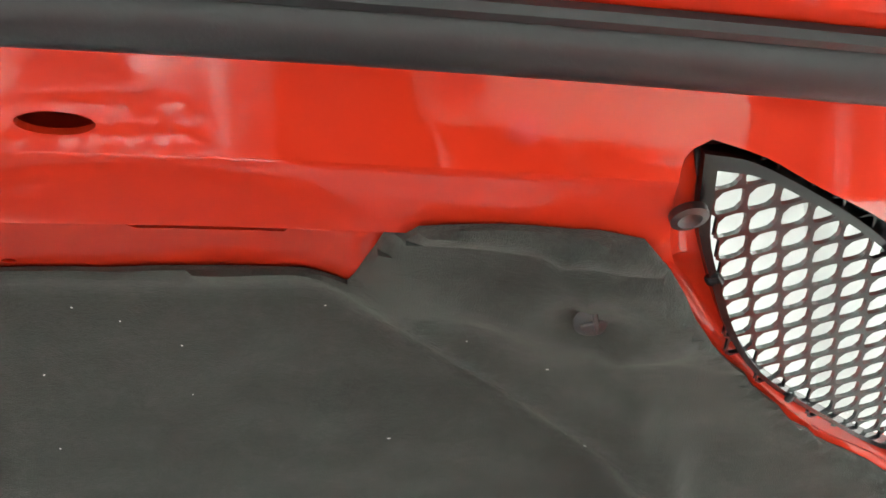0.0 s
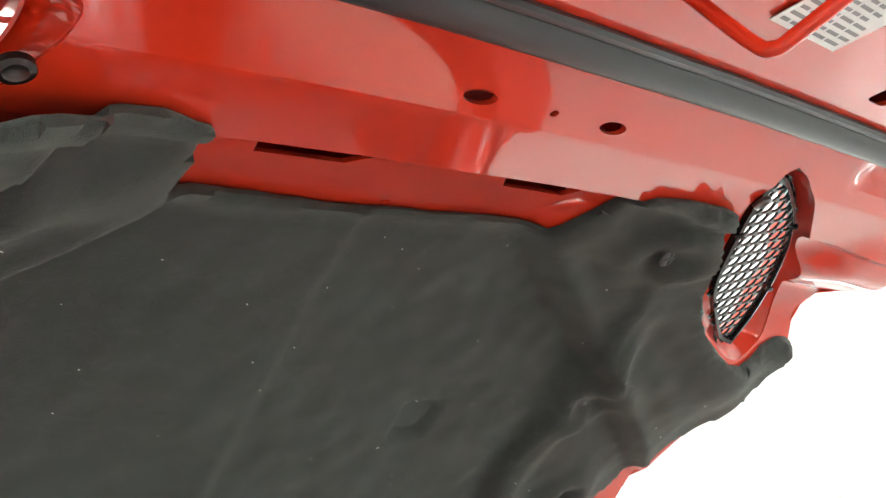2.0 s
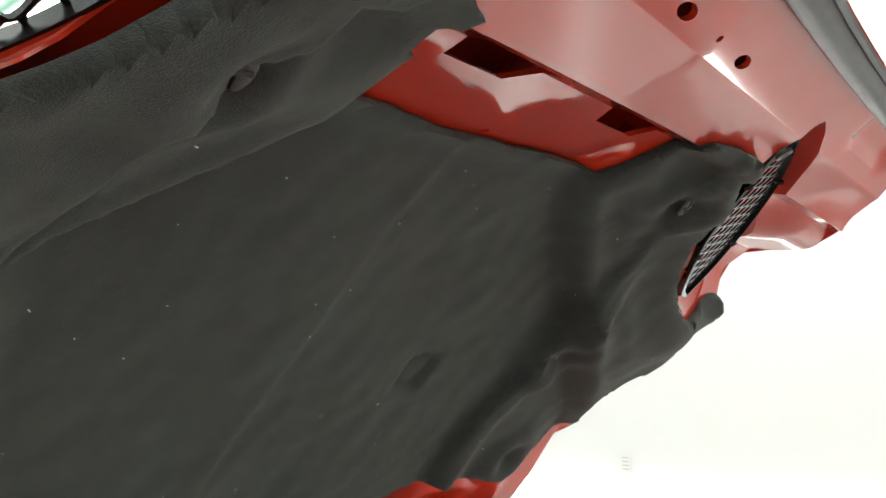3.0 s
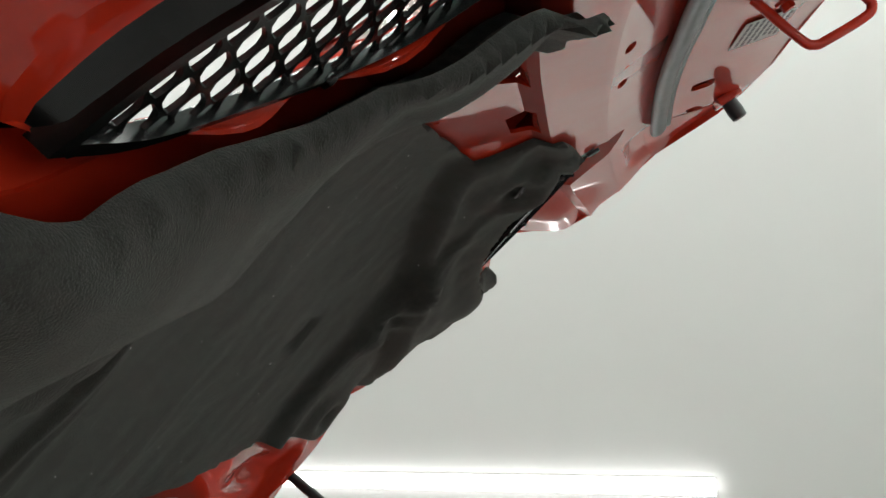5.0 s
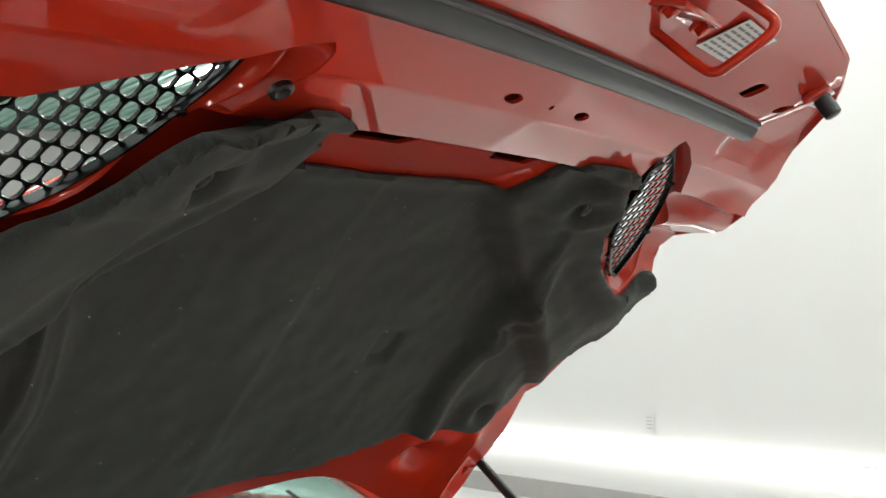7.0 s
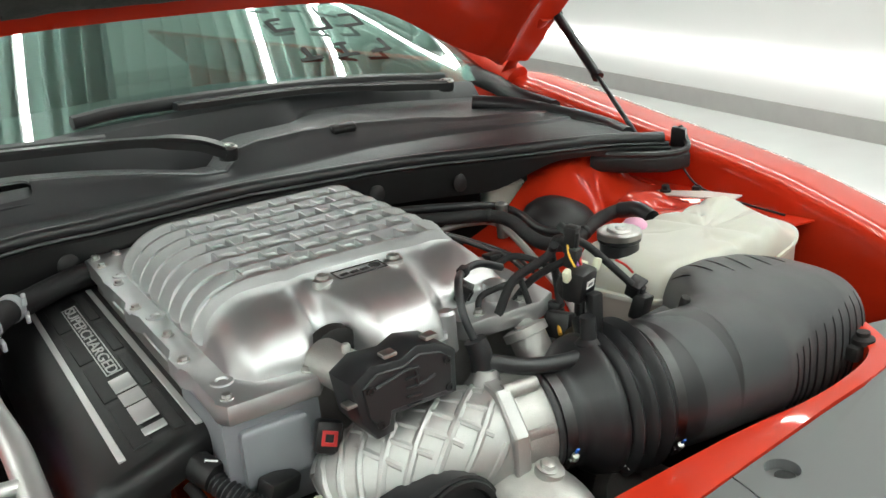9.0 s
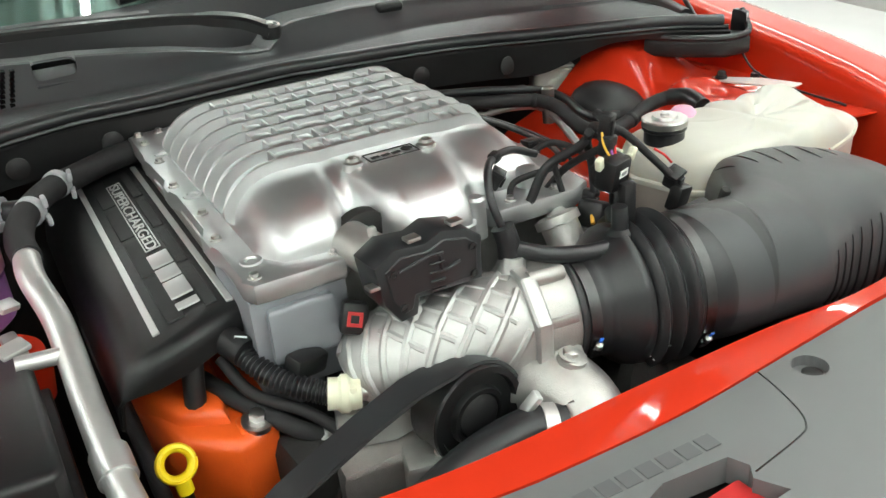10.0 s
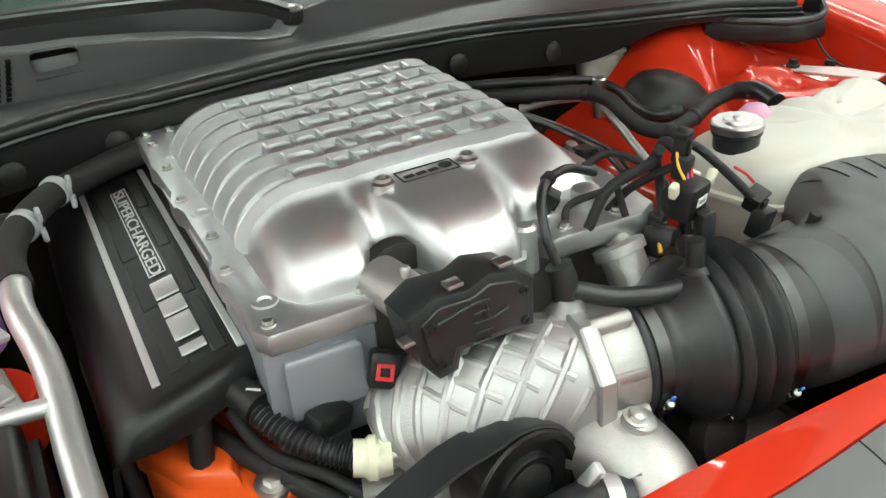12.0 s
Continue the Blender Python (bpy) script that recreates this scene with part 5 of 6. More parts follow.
for k in range(10):
    pts = []
    for a in np.linspace(-0.9, 3.0, 26):
        t = -0.22 + 0.135 * k + 0.17 * (a + 0.4)
        if 0.10 < t < 0.99:
            pts.append(on_elbow(float(t), float(a), 0.0440 + 0.0105 * smooth01(0.0, 0.45, float(t)) - 0.003 * smooth01(0.5, 1.0, float(t))))
    if len(pts) > 4:
        part("rib", tube(pts, 0.0048, 8, 0), DULL, sn)
for k in range(6):
    pts = []
    for a in np.linspace(0.55, 2.0, 16):
        t = 0.50 + 0.12 * k - 0.24 * (a - 0.9)
        if 0.42 < t < 0.99:
            pts.append(on_elbow(float(t), float(a), 0.0440 + 0.0105 * smooth01(0.0, 0.45, float(t)) - 0.003 * smooth01(0.5, 1.0, float(t))))
    if len(pts) > 4:
        part("rib", tube(pts, 0.0042, 8, 0), DULL, sn)
part("foot_flange", prism([(-0.225, -0.135), (-0.175, -0.155), (-0.13, -0.15), (-0.125, -0.10), (-0.20, -0.075)], 0.755, 0.785, 0.004), DULL, sn)
part("hose_boss", lathe([(0.020, 0), (0.016, 0.012), (0.012, 0.028)], 20, aim((-0.024, -0.144, 0.872), (0.05, -0.1, 1))), DULL, sn)
tb = thing("throttle_valve", (0.02, -0.17, 0.78), "machined raw aluminium throttle body", "engine part")
TD = Vector((0.975, -0.20, 0.0)).normalized()
part("mount_plate", lathe([(0.050, -0.010), (0.0615, -0.010), (0.0635, -0.008), (0.0635, 0.004), (0.0615, 0.006), (0.050, 0.006)], 8, aim(AX1, TD) @ pose(0, 0, 0, 0, 0, 22.5)), DULL, tb, "eight-sided cast flange", sharp=30)
part("throttle_ring", lathe([(0.052, 0), (0.053, 0.004), (0.053, 0.036), (0.050, 0.040), (0.047, 0.05)], 36, aim(AX1 + TD * 0.006, TD)), RAW, tb, "raw aluminium throttle ring")
for a in (20, 110, 200, 300):
    p = AX1 + 0.056 * (math.cos(radians(a)) * Vector((0.2, 0.975, 0)) + math.sin(radians(a)) * Vector((0, 0, 1)))
    part("bolt_boss", lathe([(0.0085, 0.0), (0.0080, 0.034), (0.0065, 0.037), (0.003, 0.0375)], 16, aim(p, TD)), RAW, tb)
for a in (160, 235):
    p = AX1 + 0.054 * (math.cos(radians(a)) * Vector((0.2, 0.975, 0)) + math.sin(radians(a)) * Vector((0, 0, 1)))
    part("rib", box(0.006, 0.010, 0.034, aim(p + TD * 0.02, TD), 0.002), RAW, tb)

# air hose with bellows
hose = thing("air_intake_hose", (0.12, -0.19, 0.75), "black rubber intake hose with bellows and steel clamps", "hose")
HA, HB = AX1 + TD * 0.040, Vector((0.225, -0.212, 0.828))
hd = (HB - HA).normalized()
HL = (HB - HA).length
prof = [(0.050, 0.0), (0.0545, 0.001), (0.0555, 0.006), (0.0535, 0.008), (0.0535, 0.022), (0.0555, 0.024), (0.0560, 0.030), (0.0545, 0.033), (0.0580, 0.040), (0.0680, 0.052), (0.0730, 0.060), (0.0745, 0.069)]
for k in range(3):
    h = 0.072 + 0.018 * k
    prof += [(0.0700, h), (0.0775, h + 0.003), (0.0812, h + 0.007), (0.0775, h + 0.011), (0.0690, h + 0.0145)]
prof += [(0.0705, 0.126), (0.0712, 0.128), (0.0712, HL - 0.004), (0.0690, HL + 0.004)]
part("hose_body", lathe(prof, 48, aim(HA, hd)), RUBBER, hose, "matt black ribbed rubber", sharp=75)


def clamp(at, r, wdt, ang):
    m0 = aim(at, hd)
    c = part("hose_clamp", lathe([(r, 0), (r + 0.0012, 0.0003), (r + 0.0012, wdt), (r, wdt + 0.0003)], 48, m0, caps=False), DARKSTEEL, hose, "dark steel worm clamp")
    q = m0 @ pose(0, 0, wdt / 2, 0, 0, ang) @ pose(r + 0.006, 0, 0)
    part("screw_housing", box(0.006, 0.014, wdt * 0.95, q @ pose(-0.002, 0, 0), 0.002), DARKSTEEL, c)
    part("screw", lathe([(0.0038, 0), (0.0038, 0.006), (0.0025, 0.007)], 10, q @ pose(-0.001, -0.007, 0, 90)), STEEL, c)
    part("tag", box(0.0016, 0.006, 0.0035, q @ pose(-0.001, -0.020, 0)), BLUEPL, c, "blue clamp tag")
    for i in range(7):
        part("band_slot", box(0.0012, 0.0016, wdt * 0.6, m0 @ pose(0, 0, wdt / 2, 0, 0, ang + 12 + i * 3) @ pose(r + 0.0012, 0, 0)), DARK, c)


clamp(HA + hd * 0.009, 0.0538, 0.012, 205)
clamp(HA + hd * 0.127, 0.0703, 0.012, 215)
part("nipple", lathe([(0.0165, -0.01), (0.0150, 0.003), (0.0088, 0.007), (0.0080, 0.030)], 20, aim(HA + hd * 0.070 + Vector((0, -0.002, 0.068)), (0, 0.05, 1))), RUBBER, hose)
part("seam_line", tube([HA + hd * q + Vector((0, -0.0745 * 0.9, -0.032)) for q in (0.066, 0.074, 0.082)], 0.001, 6, 2), RUBBER, hose)
for k, (q, a) in enumerate(((0.060, -0.055), (0.066, -0.050), (0.063, -0.058))):
    p = HA + hd * q
    part("chalk_mark", box(0.010, 0.002, 0.0008, Matrix.Translation(p + Vector((0, -0.0600, a + 0.012))) @ pose(0, 0, 0, 50, 0, -15 + 30 * k)), WHITE, hose)

# airbox
air = thing("air_filter_box", (0.38, -0.18, 0.70), "black plastic air filter box with moulded ribs", "air box")
rows = []
SECT = [(0.160, -0.1985, 0.0722, 0.0722, 0.829, 2.0), (0.195, -0.207, 0.0722, 0.0718, 0.828, 2.0), (0.24, -0.211, 0.0730, 0.0715, 0.826, 2.0), (0.285, -0.205, 0.082, 0.0715, 0.822, 2.2), (0.315, -0.183, 0.096, 0.074, 0.815, 2.6), (0.35, -0.160, 0.110, 0.080, 0.808, 3.0), (0.40, -0.156, 0.112, 0.082, 0.802, 3.2), (0.45, -0.158, 0.104, 0.080, 0.797, 3.2), (0.490, -0.165, 0.090, 0.074, 0.792, 3.0), (0.515, -0.172, 0.068, 0.060, 0.788, 2.6), (0.522, -0.192, 0.04, 0.03, 0.785, 2.0)]
for i in range(36):
    u = i / 35 * (len(SECT) - 1)
    k = min(int(u), len(SECT) - 2)
    f = u - k
    f = f * f * (3 - 2 * f) * 0.5 + f * 0.5
    x, y, hy, hz, zc, pw = [a + (b - a) * f for a, b in zip(SECT[k], SECT[k + 1])]
    rows.append([Vector((x, y + yy, zc + zz)) for yy, zz in oval(0, 0, hy, hz, 0, 48, pw)] + [])
rows = [r + r[:1] for r in rows]
part("upper_shell", sheet(rows), SHIELD, air, "satin black moulded shell", sharp=60)


def air_top(x, y):
    """The height of the air box's upper shell."""
    xs_ = [s_[0] for s_ in SECT]
    yc, hy, hz, zc, pw = [float(np.interp(x, xs_, [s_[k] for s_ in SECT])) for k in (1, 2, 3, 4, 5)]
    return zc + hz * max(0.0, 1 - min(1, abs(y - yc) / hy) ** pw) ** (1 / pw)


for (xa, ya), (xb, yb) in (((0.333, -0.085), (0.329, -0.117)), ((0.361, -0.086), (0.348, -0.135)), ((0.386, -0.095), (0.368, -0.152)), ((0.413, -0.105), (0.389, -0.161)), ((0.441, -0.115), (0.425, -0.165)), ((0.465, -0.125), (0.455, -0.165))):
    pts = [(xa + (xb - xa) * q, ya + (yb - ya) * q, air_top(xa + (xb - xa) * q, ya + (yb - ya) * q) + 0.0002) for q in np.linspace(0, 1, 9)]
    part("slit", tube(pts, lambda t: 0.0003 + 0.0016 * math.sin(math.pi * min(1, 0.05 + 0.9 * t)) ** 0.8, 6, 0, flat=0.5), GRILLE, air)
part("lower_tray", prism([(0.29, -0.09), (0.36, -0.045), (0.50, -0.07), (0.535, -0.18), (0.48, -0.262), (0.34, -0.268), (0.285, -0.22)], 0.62, 0.735, 0.01), PLASTIC, air)
for k in range(11):
    x = 0.300 + 0.020 * k
    xs_ = [s_[0] for s_ in SECT]
    yc, hy, hz, zc, pw = [float(np.interp(x, xs_, [s_[q] for s_ in SECT])) for q in (1, 2, 3, 4, 5)]
    pts = [(x, yc - hy * (1 - abs(u) ** pw) ** (1 / pw) - 0.0006, zc + hz * u) for u in np.linspace(-0.6, 0.35 + 0.045 * k, 10)]
    part("side_rib", tube(pts, lambda t: 0.0022 - 0.0017 * t, 6, 0), SATIN, air)
part("lid_latch", lathe([(0.014, 0), (0.014, 0.006), (0.008, 0.009), (0.008, 0.014)], 14, pose(0.455, -0.272, 0.800)), DARK, air)
part("lid_latch", box(0.045, 0.02, 0.02, pose(0.455, -0.268, 0.79), 0.004), DARK, air)

# coolant reservoir
res = thing("coolant_reservoir", (0.45, -0.02, 0.74), "milky white coolant reservoir with a silver pressure cap", "reservoir")
RP = [(0.296, 0.015), (0.302, 0.048), (0.325, 0.070), (0.363, 0.064), (0.410, 0.066), (0.447, 0.070), (0.483, 0.072), (0.520, 0.060), (0.567, 0.063), (0.612, 0.067), (0.660, 0.062), (0.688, 0.034), (0.690, -0.01), (0.668, -0.048), (0.62, -0.076), (0.55, -0.094), (0.505, -0.104), (0.462, -0.104), (0.42, -0.100), (0.36, -0.086), (0.315, -0.065)]
RO = glide(RP + RP[:1], 5)[:-1]
RC = Vector((0.47, -0.03))


def bottle(levels):
    """Rings of the bottle's outline; each level is (share of the way out, height, share of the lobes on top)."""
    bm, rings = bmesh.new(), []
    for s, z, w in levels:
        ring = []
        for p in RO:
            x, y = RC.x + (p[0] - RC.x) * s, RC.y + (p[1] - RC.y) * s
            lobe = smooth01(0.40, 0.46, x) * (0.009 * abs(math.sin(math.pi * (x - 0.42 + 0.25 * (y - 0.05)) / 0.048)) ** 0.6 - 0.004)
            low = 0.85 * smooth01(0.60, 0.69, x - 0.5 * (y - 0.03)) if z > 0.838 else 0.0
            ring.append(bm.verts.new((x, y, z + w * lobe * (1 - low) - (z - 0.838) * low)))
        rings.append(ring)
    n = len(RO)
    for a, b in zip(rings, rings[1:]):
        for i in range(n):
            bm.faces.new((a[i], a[(i + 1) % n], b[(i + 1) % n], b[i]))
    bm.faces.new(rings[0][::-1])
    bm.faces.new(rings[-1])
    return bm


rb = part("bottle", bottle([(0.97, 0.838, 0), (0.985, 0.845, 0), (0.975, 0.858, 0.1), (0.955, 0.868, 0.4), (0.92, 0.877, 0.8), (0.87, 0.882, 1), (0.78, 0.885, 1), (0.66, 0.886, 1), (0.5, 0.886, 1), (0.3, 0.886, 1), (0.1, 0.886, 1)]), MILK, res, "translucent milky plastic upper half")
part("lower_half", bottle([(0.90, 0.765, 0), (0.95, 0.772, 0), (0.975, 0.80, 0), (0.985, 0.835, 0)]), COOLANT, res, "milky lower half showing pinkish coolant")
part("moulded_seam", bottle([(0.98, 0.832, 0), (1.012, 0.833, 0), (1.015, 0.836, 0), (1.012, 0.839, 0), (0.97, 0.840, 0)]), MILK, res, "moulded seam flange")
part("filler_neck", lathe([(0.026, 0), (0.026, 0.016), (0.0285, 0.018), (0.0285, 0.022)], 28, pose(0.34, 0.007, 0.880)), RUBBER, res, "black rubber neck ring")
part("pressure_cap", lathe([(0.029, 0), (0.030, 0.001), (0.030, 0.008), (0.028, 0.010), (0.017, 0.010), (0.015, 0.013), (0.006, 0.013), (0.005, 0.016), (0.001, 0.0165)], 12, pose(0.34, 0.007, 0.902)), STEEL, res, "silver metal pressure cap")
part("nipple", lathe([(0.021, 0), (0.020, 0.006), (0.013, 0.014), (0.003, 0.017)], 20, pose(0.425, 0.055, 0.880)), PINK, res)

# dome cover, braided hose and lines by the tower
solo("booster_dome", lathe([(0.070, -0.03), (0.071, 0.0), (0.068, 0.018), (0.057, 0.034), (0.040, 0.045), (0.018, 0.050), (0.002, 0.051)], 36, pose(0.482, 0.265, 0.826, 14, 16, 0) @ Matrix.Diagonal((1.0, 0.85, 0.9, 1))), SATIN, "round satin black plastic dome cover beside the strut tower", "engine part")
bh = thing("coolant_hose", (0.36, 0.2, 0.85), "thick black braided hose curving round the dome to the reservoir", "hose")
HP = [(0.18, 0.43, 0.862), (0.255, 0.385, 0.866), (0.307, 0.339, 0.868), (0.362, 0.300, 0.866), (0.373, 0.259, 0.862), (0.360, 0.208, 0.855), (0.355, 0.168, 0.852), (0.372, 0.142, 0.852), (0.415, 0.144, 0.858), (0.460, 0.155, 0.866), (0.492, 0.142, 0.875), (0.497, 0.112, 0.880), (0.487, 0.075, 0.876)]
part("hose", tube(HP, 0.0105, 16, 8), WEB, bh, "braided black sleeve")
part("end_sleeve", tube(HP[-3:], 0.0125, 16, 8), RUBBER, bh, "smooth rubber end")
for q in (HP[3], HP[8]):
    j = HP.index(q)
    part("tie_band", lathe([(0.0108, -0.004), (0.0116, -0.003), (0.0116, 0.003), (0.0108, 0.004)], 20, aim(q, Vector(HP[j + 1]) - Vector(HP[j - 1]))), SATIN, bh)
th = thing("rubber_hose", (0.38, 0.25, 0.86), "thin black rubber hose beside the braided hose", "hose")
part("hose", tube([(0.20, 0.425, 0.882), (0.27, 0.378, 0.884), (0.33, 0.335, 0.883), (0.392, 0.315, 0.872), (0.402, 0.270, 0.864), (0.382, 0.215, 0.862), (0.380, 0.178, 0.862), (0.400, 0.165, 0.862)], 0.0065, 12, 8), RUBBER, th)
part("end_plug", tube([(0.396, 0.168, 0.862), (0.408, 0.160, 0.861)], 0.009, 12, 2), SATIN, th)
al = thing("service_line", (0.37, 0.24, 0.80), "thin aluminium line with a capped service fitting", "pipe")
part("line", tube([(0.30, 0.37, 0.84), (0.345, 0.33, 0.853), (0.385, 0.30, 0.845), (0.37, 0.20, 0.81), (0.345, 0.12, 0.79), (0.33, 0.08, 0.77)], 0.006, 10, 8), BRUSHED, al, "bare aluminium tube")
part("fitting", lathe([(0.009, -0.02), (0.010, 0.0), (0.0085, 0.004), (0.0085, 0.020), (0.010, 0.022), (0.010, 0.036), (0.008, 0.038)], 12, pose(0.386, 0.297, 0.845)), STEEL, al)
for p in ((0.235, 0.22, 0.815), (0.30, 0.26, 0.80)):
    part("fitting", lathe([(0.012, -0.03), (0.012, 0.0), (0.009, 0.003), (0.009, 0.02), (0.006, 0.022)], 10, pose(*p, 12, 10)), RAW, al)
jar = thing("brake_fluid_reservoir", (0.497, 0.43, 0.82), "small translucent grey fluid reservoir against the bulkhead", "reservoir")
part("bottle", box(0.070, 0.045, 0.042, pose(0.497, 0.425, 0.848, 0, 0, -22), 0.008, 3), MILK, jar)
part("lid", box(0.072, 0.047, 0.006, pose(0.497, 0.425, 0.871, 0, 0, -22), 0.003), MILK, jar)

# throttle actuator and motor
act = thing("throttle_actuator", (-0.11, -0.12, 0.87), "black plastic actuator box with spring clips", "engine part")
AP = [(-0.172, 0.935), (-0.166, 0.895), (-0.150, 0.872), (-0.132, 0.874), (-0.128, 0.890), (-0.058, 0.886), (-0.056, 0.930), (-0.072, 0.943), (-0.100, 0.950), (-0.118, 0.943), (-0.150, 0.947)]
part("box", prism(AP, 0, 0.042, 0.004, 2, m=pose(0.0, -0.105, 0, 90, 0, 0)), RUBBER, act, "black plastic housing")
for k in range(5):
    part("rib", box(0.016, 0.004, 0.0022, pose(-0.110, -0.150, 0.895 + 0.009 * k, 0, 4), 0.0006, 1), RUBBER, act)
part("ridge", tube([(-0.150, -0.150, 0.926), (-0.110, -0.150, 0.931), (-0.104, -0.150, 0.913), (-0.085, -0.150, 0.916)], 0.0018, 6, 4), RUBBER, act)
for x, z in ((-0.128, 0.949), (-0.082, 0.951), (-0.171, 0.915)):
    part("spring_clip", box(0.014, 0.012, 0.004, pose(x, -0.140, z, 0, 0, 0), 0.001), STEEL, act, "bright steel spring clip")
part("motor", lathe([(0.020, 0), (0.0215, 0.003), (0.0215, 0.06), (0.018, 0.064)], 28, aim((-0.140, -0.112, 0.917), (-0.12, 1, 0.05))), RAW, act, "raw aluminium motor can")
part("motor_nub", lathe([(0.004, 0), (0.0045, 0.010), (0.003, 0.012)], 12, pose(-0.142, -0.092, 0.936)), RAW, act)
FP = [(-0.163, 0.929), (-0.158, 0.898), (-0.146, 0.882), (-0.138, 0.884), (-0.134, 0.897), (-0.066, 0.893), (-0.064, 0.926), (-0.076, 0.936), (-0.100, 0.942), (-0.118, 0.936), (-0.146, 0.939)]
part("face_plate", prism(FP, 0.042, 0.0445, 0.0012, 1, m=pose(0.0, -0.105, 0, 90, 0, 0)), RUBBER, act)
for x, z in ((-0.155, 0.925), (-0.070, 0.925), (-0.070, 0.897), (-0.148, 0.889)):
    part("screw", lathe([(0.0040, 0), (0.0040, 0.002), (0.0022, 0.0022), (0.002, 0.001)], 12, aim((x, -0.1495, z), (0, -1, 0))), SATIN, act)
egr = thing("purge_valve", (0.06, -0.08, 0.87), "raw aluminium cylindrical valve with a black connector", "engine part")
part("can", lathe([(0.013, -0.008), (0.016, -0.001), (0.0215, 0.0), (0.0215, 0.003), (0.0205, 0.004), (0.0205, 0.050), (0.0245, 0.051), (0.0245, 0.060), (0.018, 0.062)], 26, aim((0.074, -0.130, 0.843), (-0.06, 0.48, 0.84))), RAW, egr, "raw aluminium can")
part("clip", box(0.03, 0.014, 0.006, pose(0.070, -0.104, 0.897, 24, 0, 20), 0.001), STEEL, egr)
part("nozzle", lathe([(0.006, -0.02), (0.006, 0.0)], 10, aim((0.075, -0.136, 0.834), (-0.06, 0.48, 0.84))), STEEL, egr)
part("connector", box(0.022, 0.03, 0.03, pose(0.112, -0.112, 0.888, 0, 20, 20), 0.004), PLASTIC, egr)
sen = thing("pressure_sensor", (0.10, -0.16, 0.88), "black sensor with a white label on a stalk", "sensor")
part("stalk", box(0.016, 0.012, 0.060, pose(0.099, -0.176, 0.918), 0.003), PLASTIC, sen)
part("body", box(0.032, 0.024, 0.034, pose(0.095, -0.160, 0.955, 10, 0, 15), 0.005), PLASTIC, sen)
part("dial", lathe([(0.013, 0), (0.015, 0.003), (0.015, 0.007), (0.010, 0.010)], 20, pose(0.092, -0.142, 0.944, 60, 0, 15)), DARK, sen)
part("label", box(0.014, 0.0008, 0.008, pose(0.097, -0.1735, 0.957, 10, 0, 15)), PAPER, sen)
part("print_bar", box(0.008, 0.0008, 0.003, pose(0.0965, -0.1742, 0.957, 10, 0, 15)), INK, sen)
part("plug", box(0.016, 0.014, 0.022, pose(0.097, -0.150, 0.980, 10, 0, 15), 0.003), SATIN, sen)
part("lock_tab", box(0.006, 0.012, 0.010, pose(0.110, -0.150, 0.968, 10, 0, 15), 0.002), CREAM, sen)
maf = thing("air_flow_sensor", (0.20, -0.15, 0.87), "black air flow sensor plugged into the intake tube", "sensor")
part("body", box(0.022, 0.016, 0.030, pose(0.200, -0.150, 0.893, 12, 10, 10), 0.003), PLASTIC, maf)
part("base", box(0.060, 0.026, 0.012, pose(0.212, -0.165, 0.876, 20, 6, 12), 0.003), SATIN, maf)
part("screw", lathe([(0.005, 0), (0.006, 0.016), (0.005, 0.018)], 10, pose(0.245, -0.170, 0.880, 20)), DARK, maf)

# pulley, belt, water outlet, lower hose
pul = thing("idler_pulley", (-0.118, -0.17, 0.73), "black ribbed drive belt pulley", "pulley")
part("wheel", lathe([(0.020, -0.005), (0.022, 0.004), (0.026, 0.004), (0.028, -0.002), (0.038, -0.002), (0.040, 0.003), (0.0455, 0.003), (0.0465, 0.0), (0.0445, -0.004), (0.0445, -0.030), (0.046, -0.034), (0.020, -0.034)], 44, aim((-0.112, -0.203, 0.784), (0.05, -1, 0.0)) @ Matrix.Scale(1.1, 4)), PLASTIC, pul, "moulded black wheel")
part("hub_cap", lathe([(0.020, -0.004), (0.020, 0.002), (0.017, 0.004), (0.002, 0.005)], 30, aim((-0.112, -0.203, 0.784), (0.05, -1, 0.0)) @ Matrix.Scale(1.1, 4)), SATIN, pul)
belt_c, belt_r = Vector((-0.112, -0.183, 0.784)), 0.0505
bp = [belt_c + belt_r * Vector((math.cos(a), 0, math.sin(a))) for a in np.linspace(-1.0, 1.95, 16)]
bp += [Vector((-0.17, -0.183, 0.826)), Vector((-0.22, -0.183, 0.809)), Vector((-0.30, -0.183, 0.775)), Vector((-0.42, -0.183, 0.70))]
rows = [[p + Vector((0, -0.017, 0)) for p in bp], [p + Vector((0, 0.017, 0)) for p in bp]]
belt = thing("drive_belt", belt_c, "flat black rubber drive belt running over the pulley", "belt")
part("band", sheet(rows, 0.004), RUBBER, belt, "flat matt rubber band")
for k in range(2):
    part("edge_cord", tube([p + Vector((0, 0.0165 - 0.033 * k, 0.0015)) for p in bp], 0.0018, 6, 0), WEB, belt, "frayed fabric edge")
wo = thing("water_outlet", (-0.03, -0.22, 0.75), "raw cast aluminium water outlet housing", "engine part")
part("housing", tube([(-0.055, -0.165, 0.775), (-0.028, -0.205, 0.782), (-0.022, -0.250, 0.768), (-0.045, -0.268, 0.756)], lambda t: 0.030 + 0.010 * math.sin(math.pi * t), 22, 8), RAW, wo, "rough cast housing")
part("boss", lathe([(0.016, 0), (0.014, 0.016), (0.008, 0.018)], 16, pose(-0.020, -0.224, 0.806, 15, 10)), RAW, wo)
part("bolt", bolt_shape(0.008, 0.008, pose(-0.022, -0.227, 0.822, 15, 10)), STEEL, wo)
rh = thing("radiator_hose", (-0.12, -0.25, 0.72), "black rubber radiator hose with a silver spring clamp", "hose")
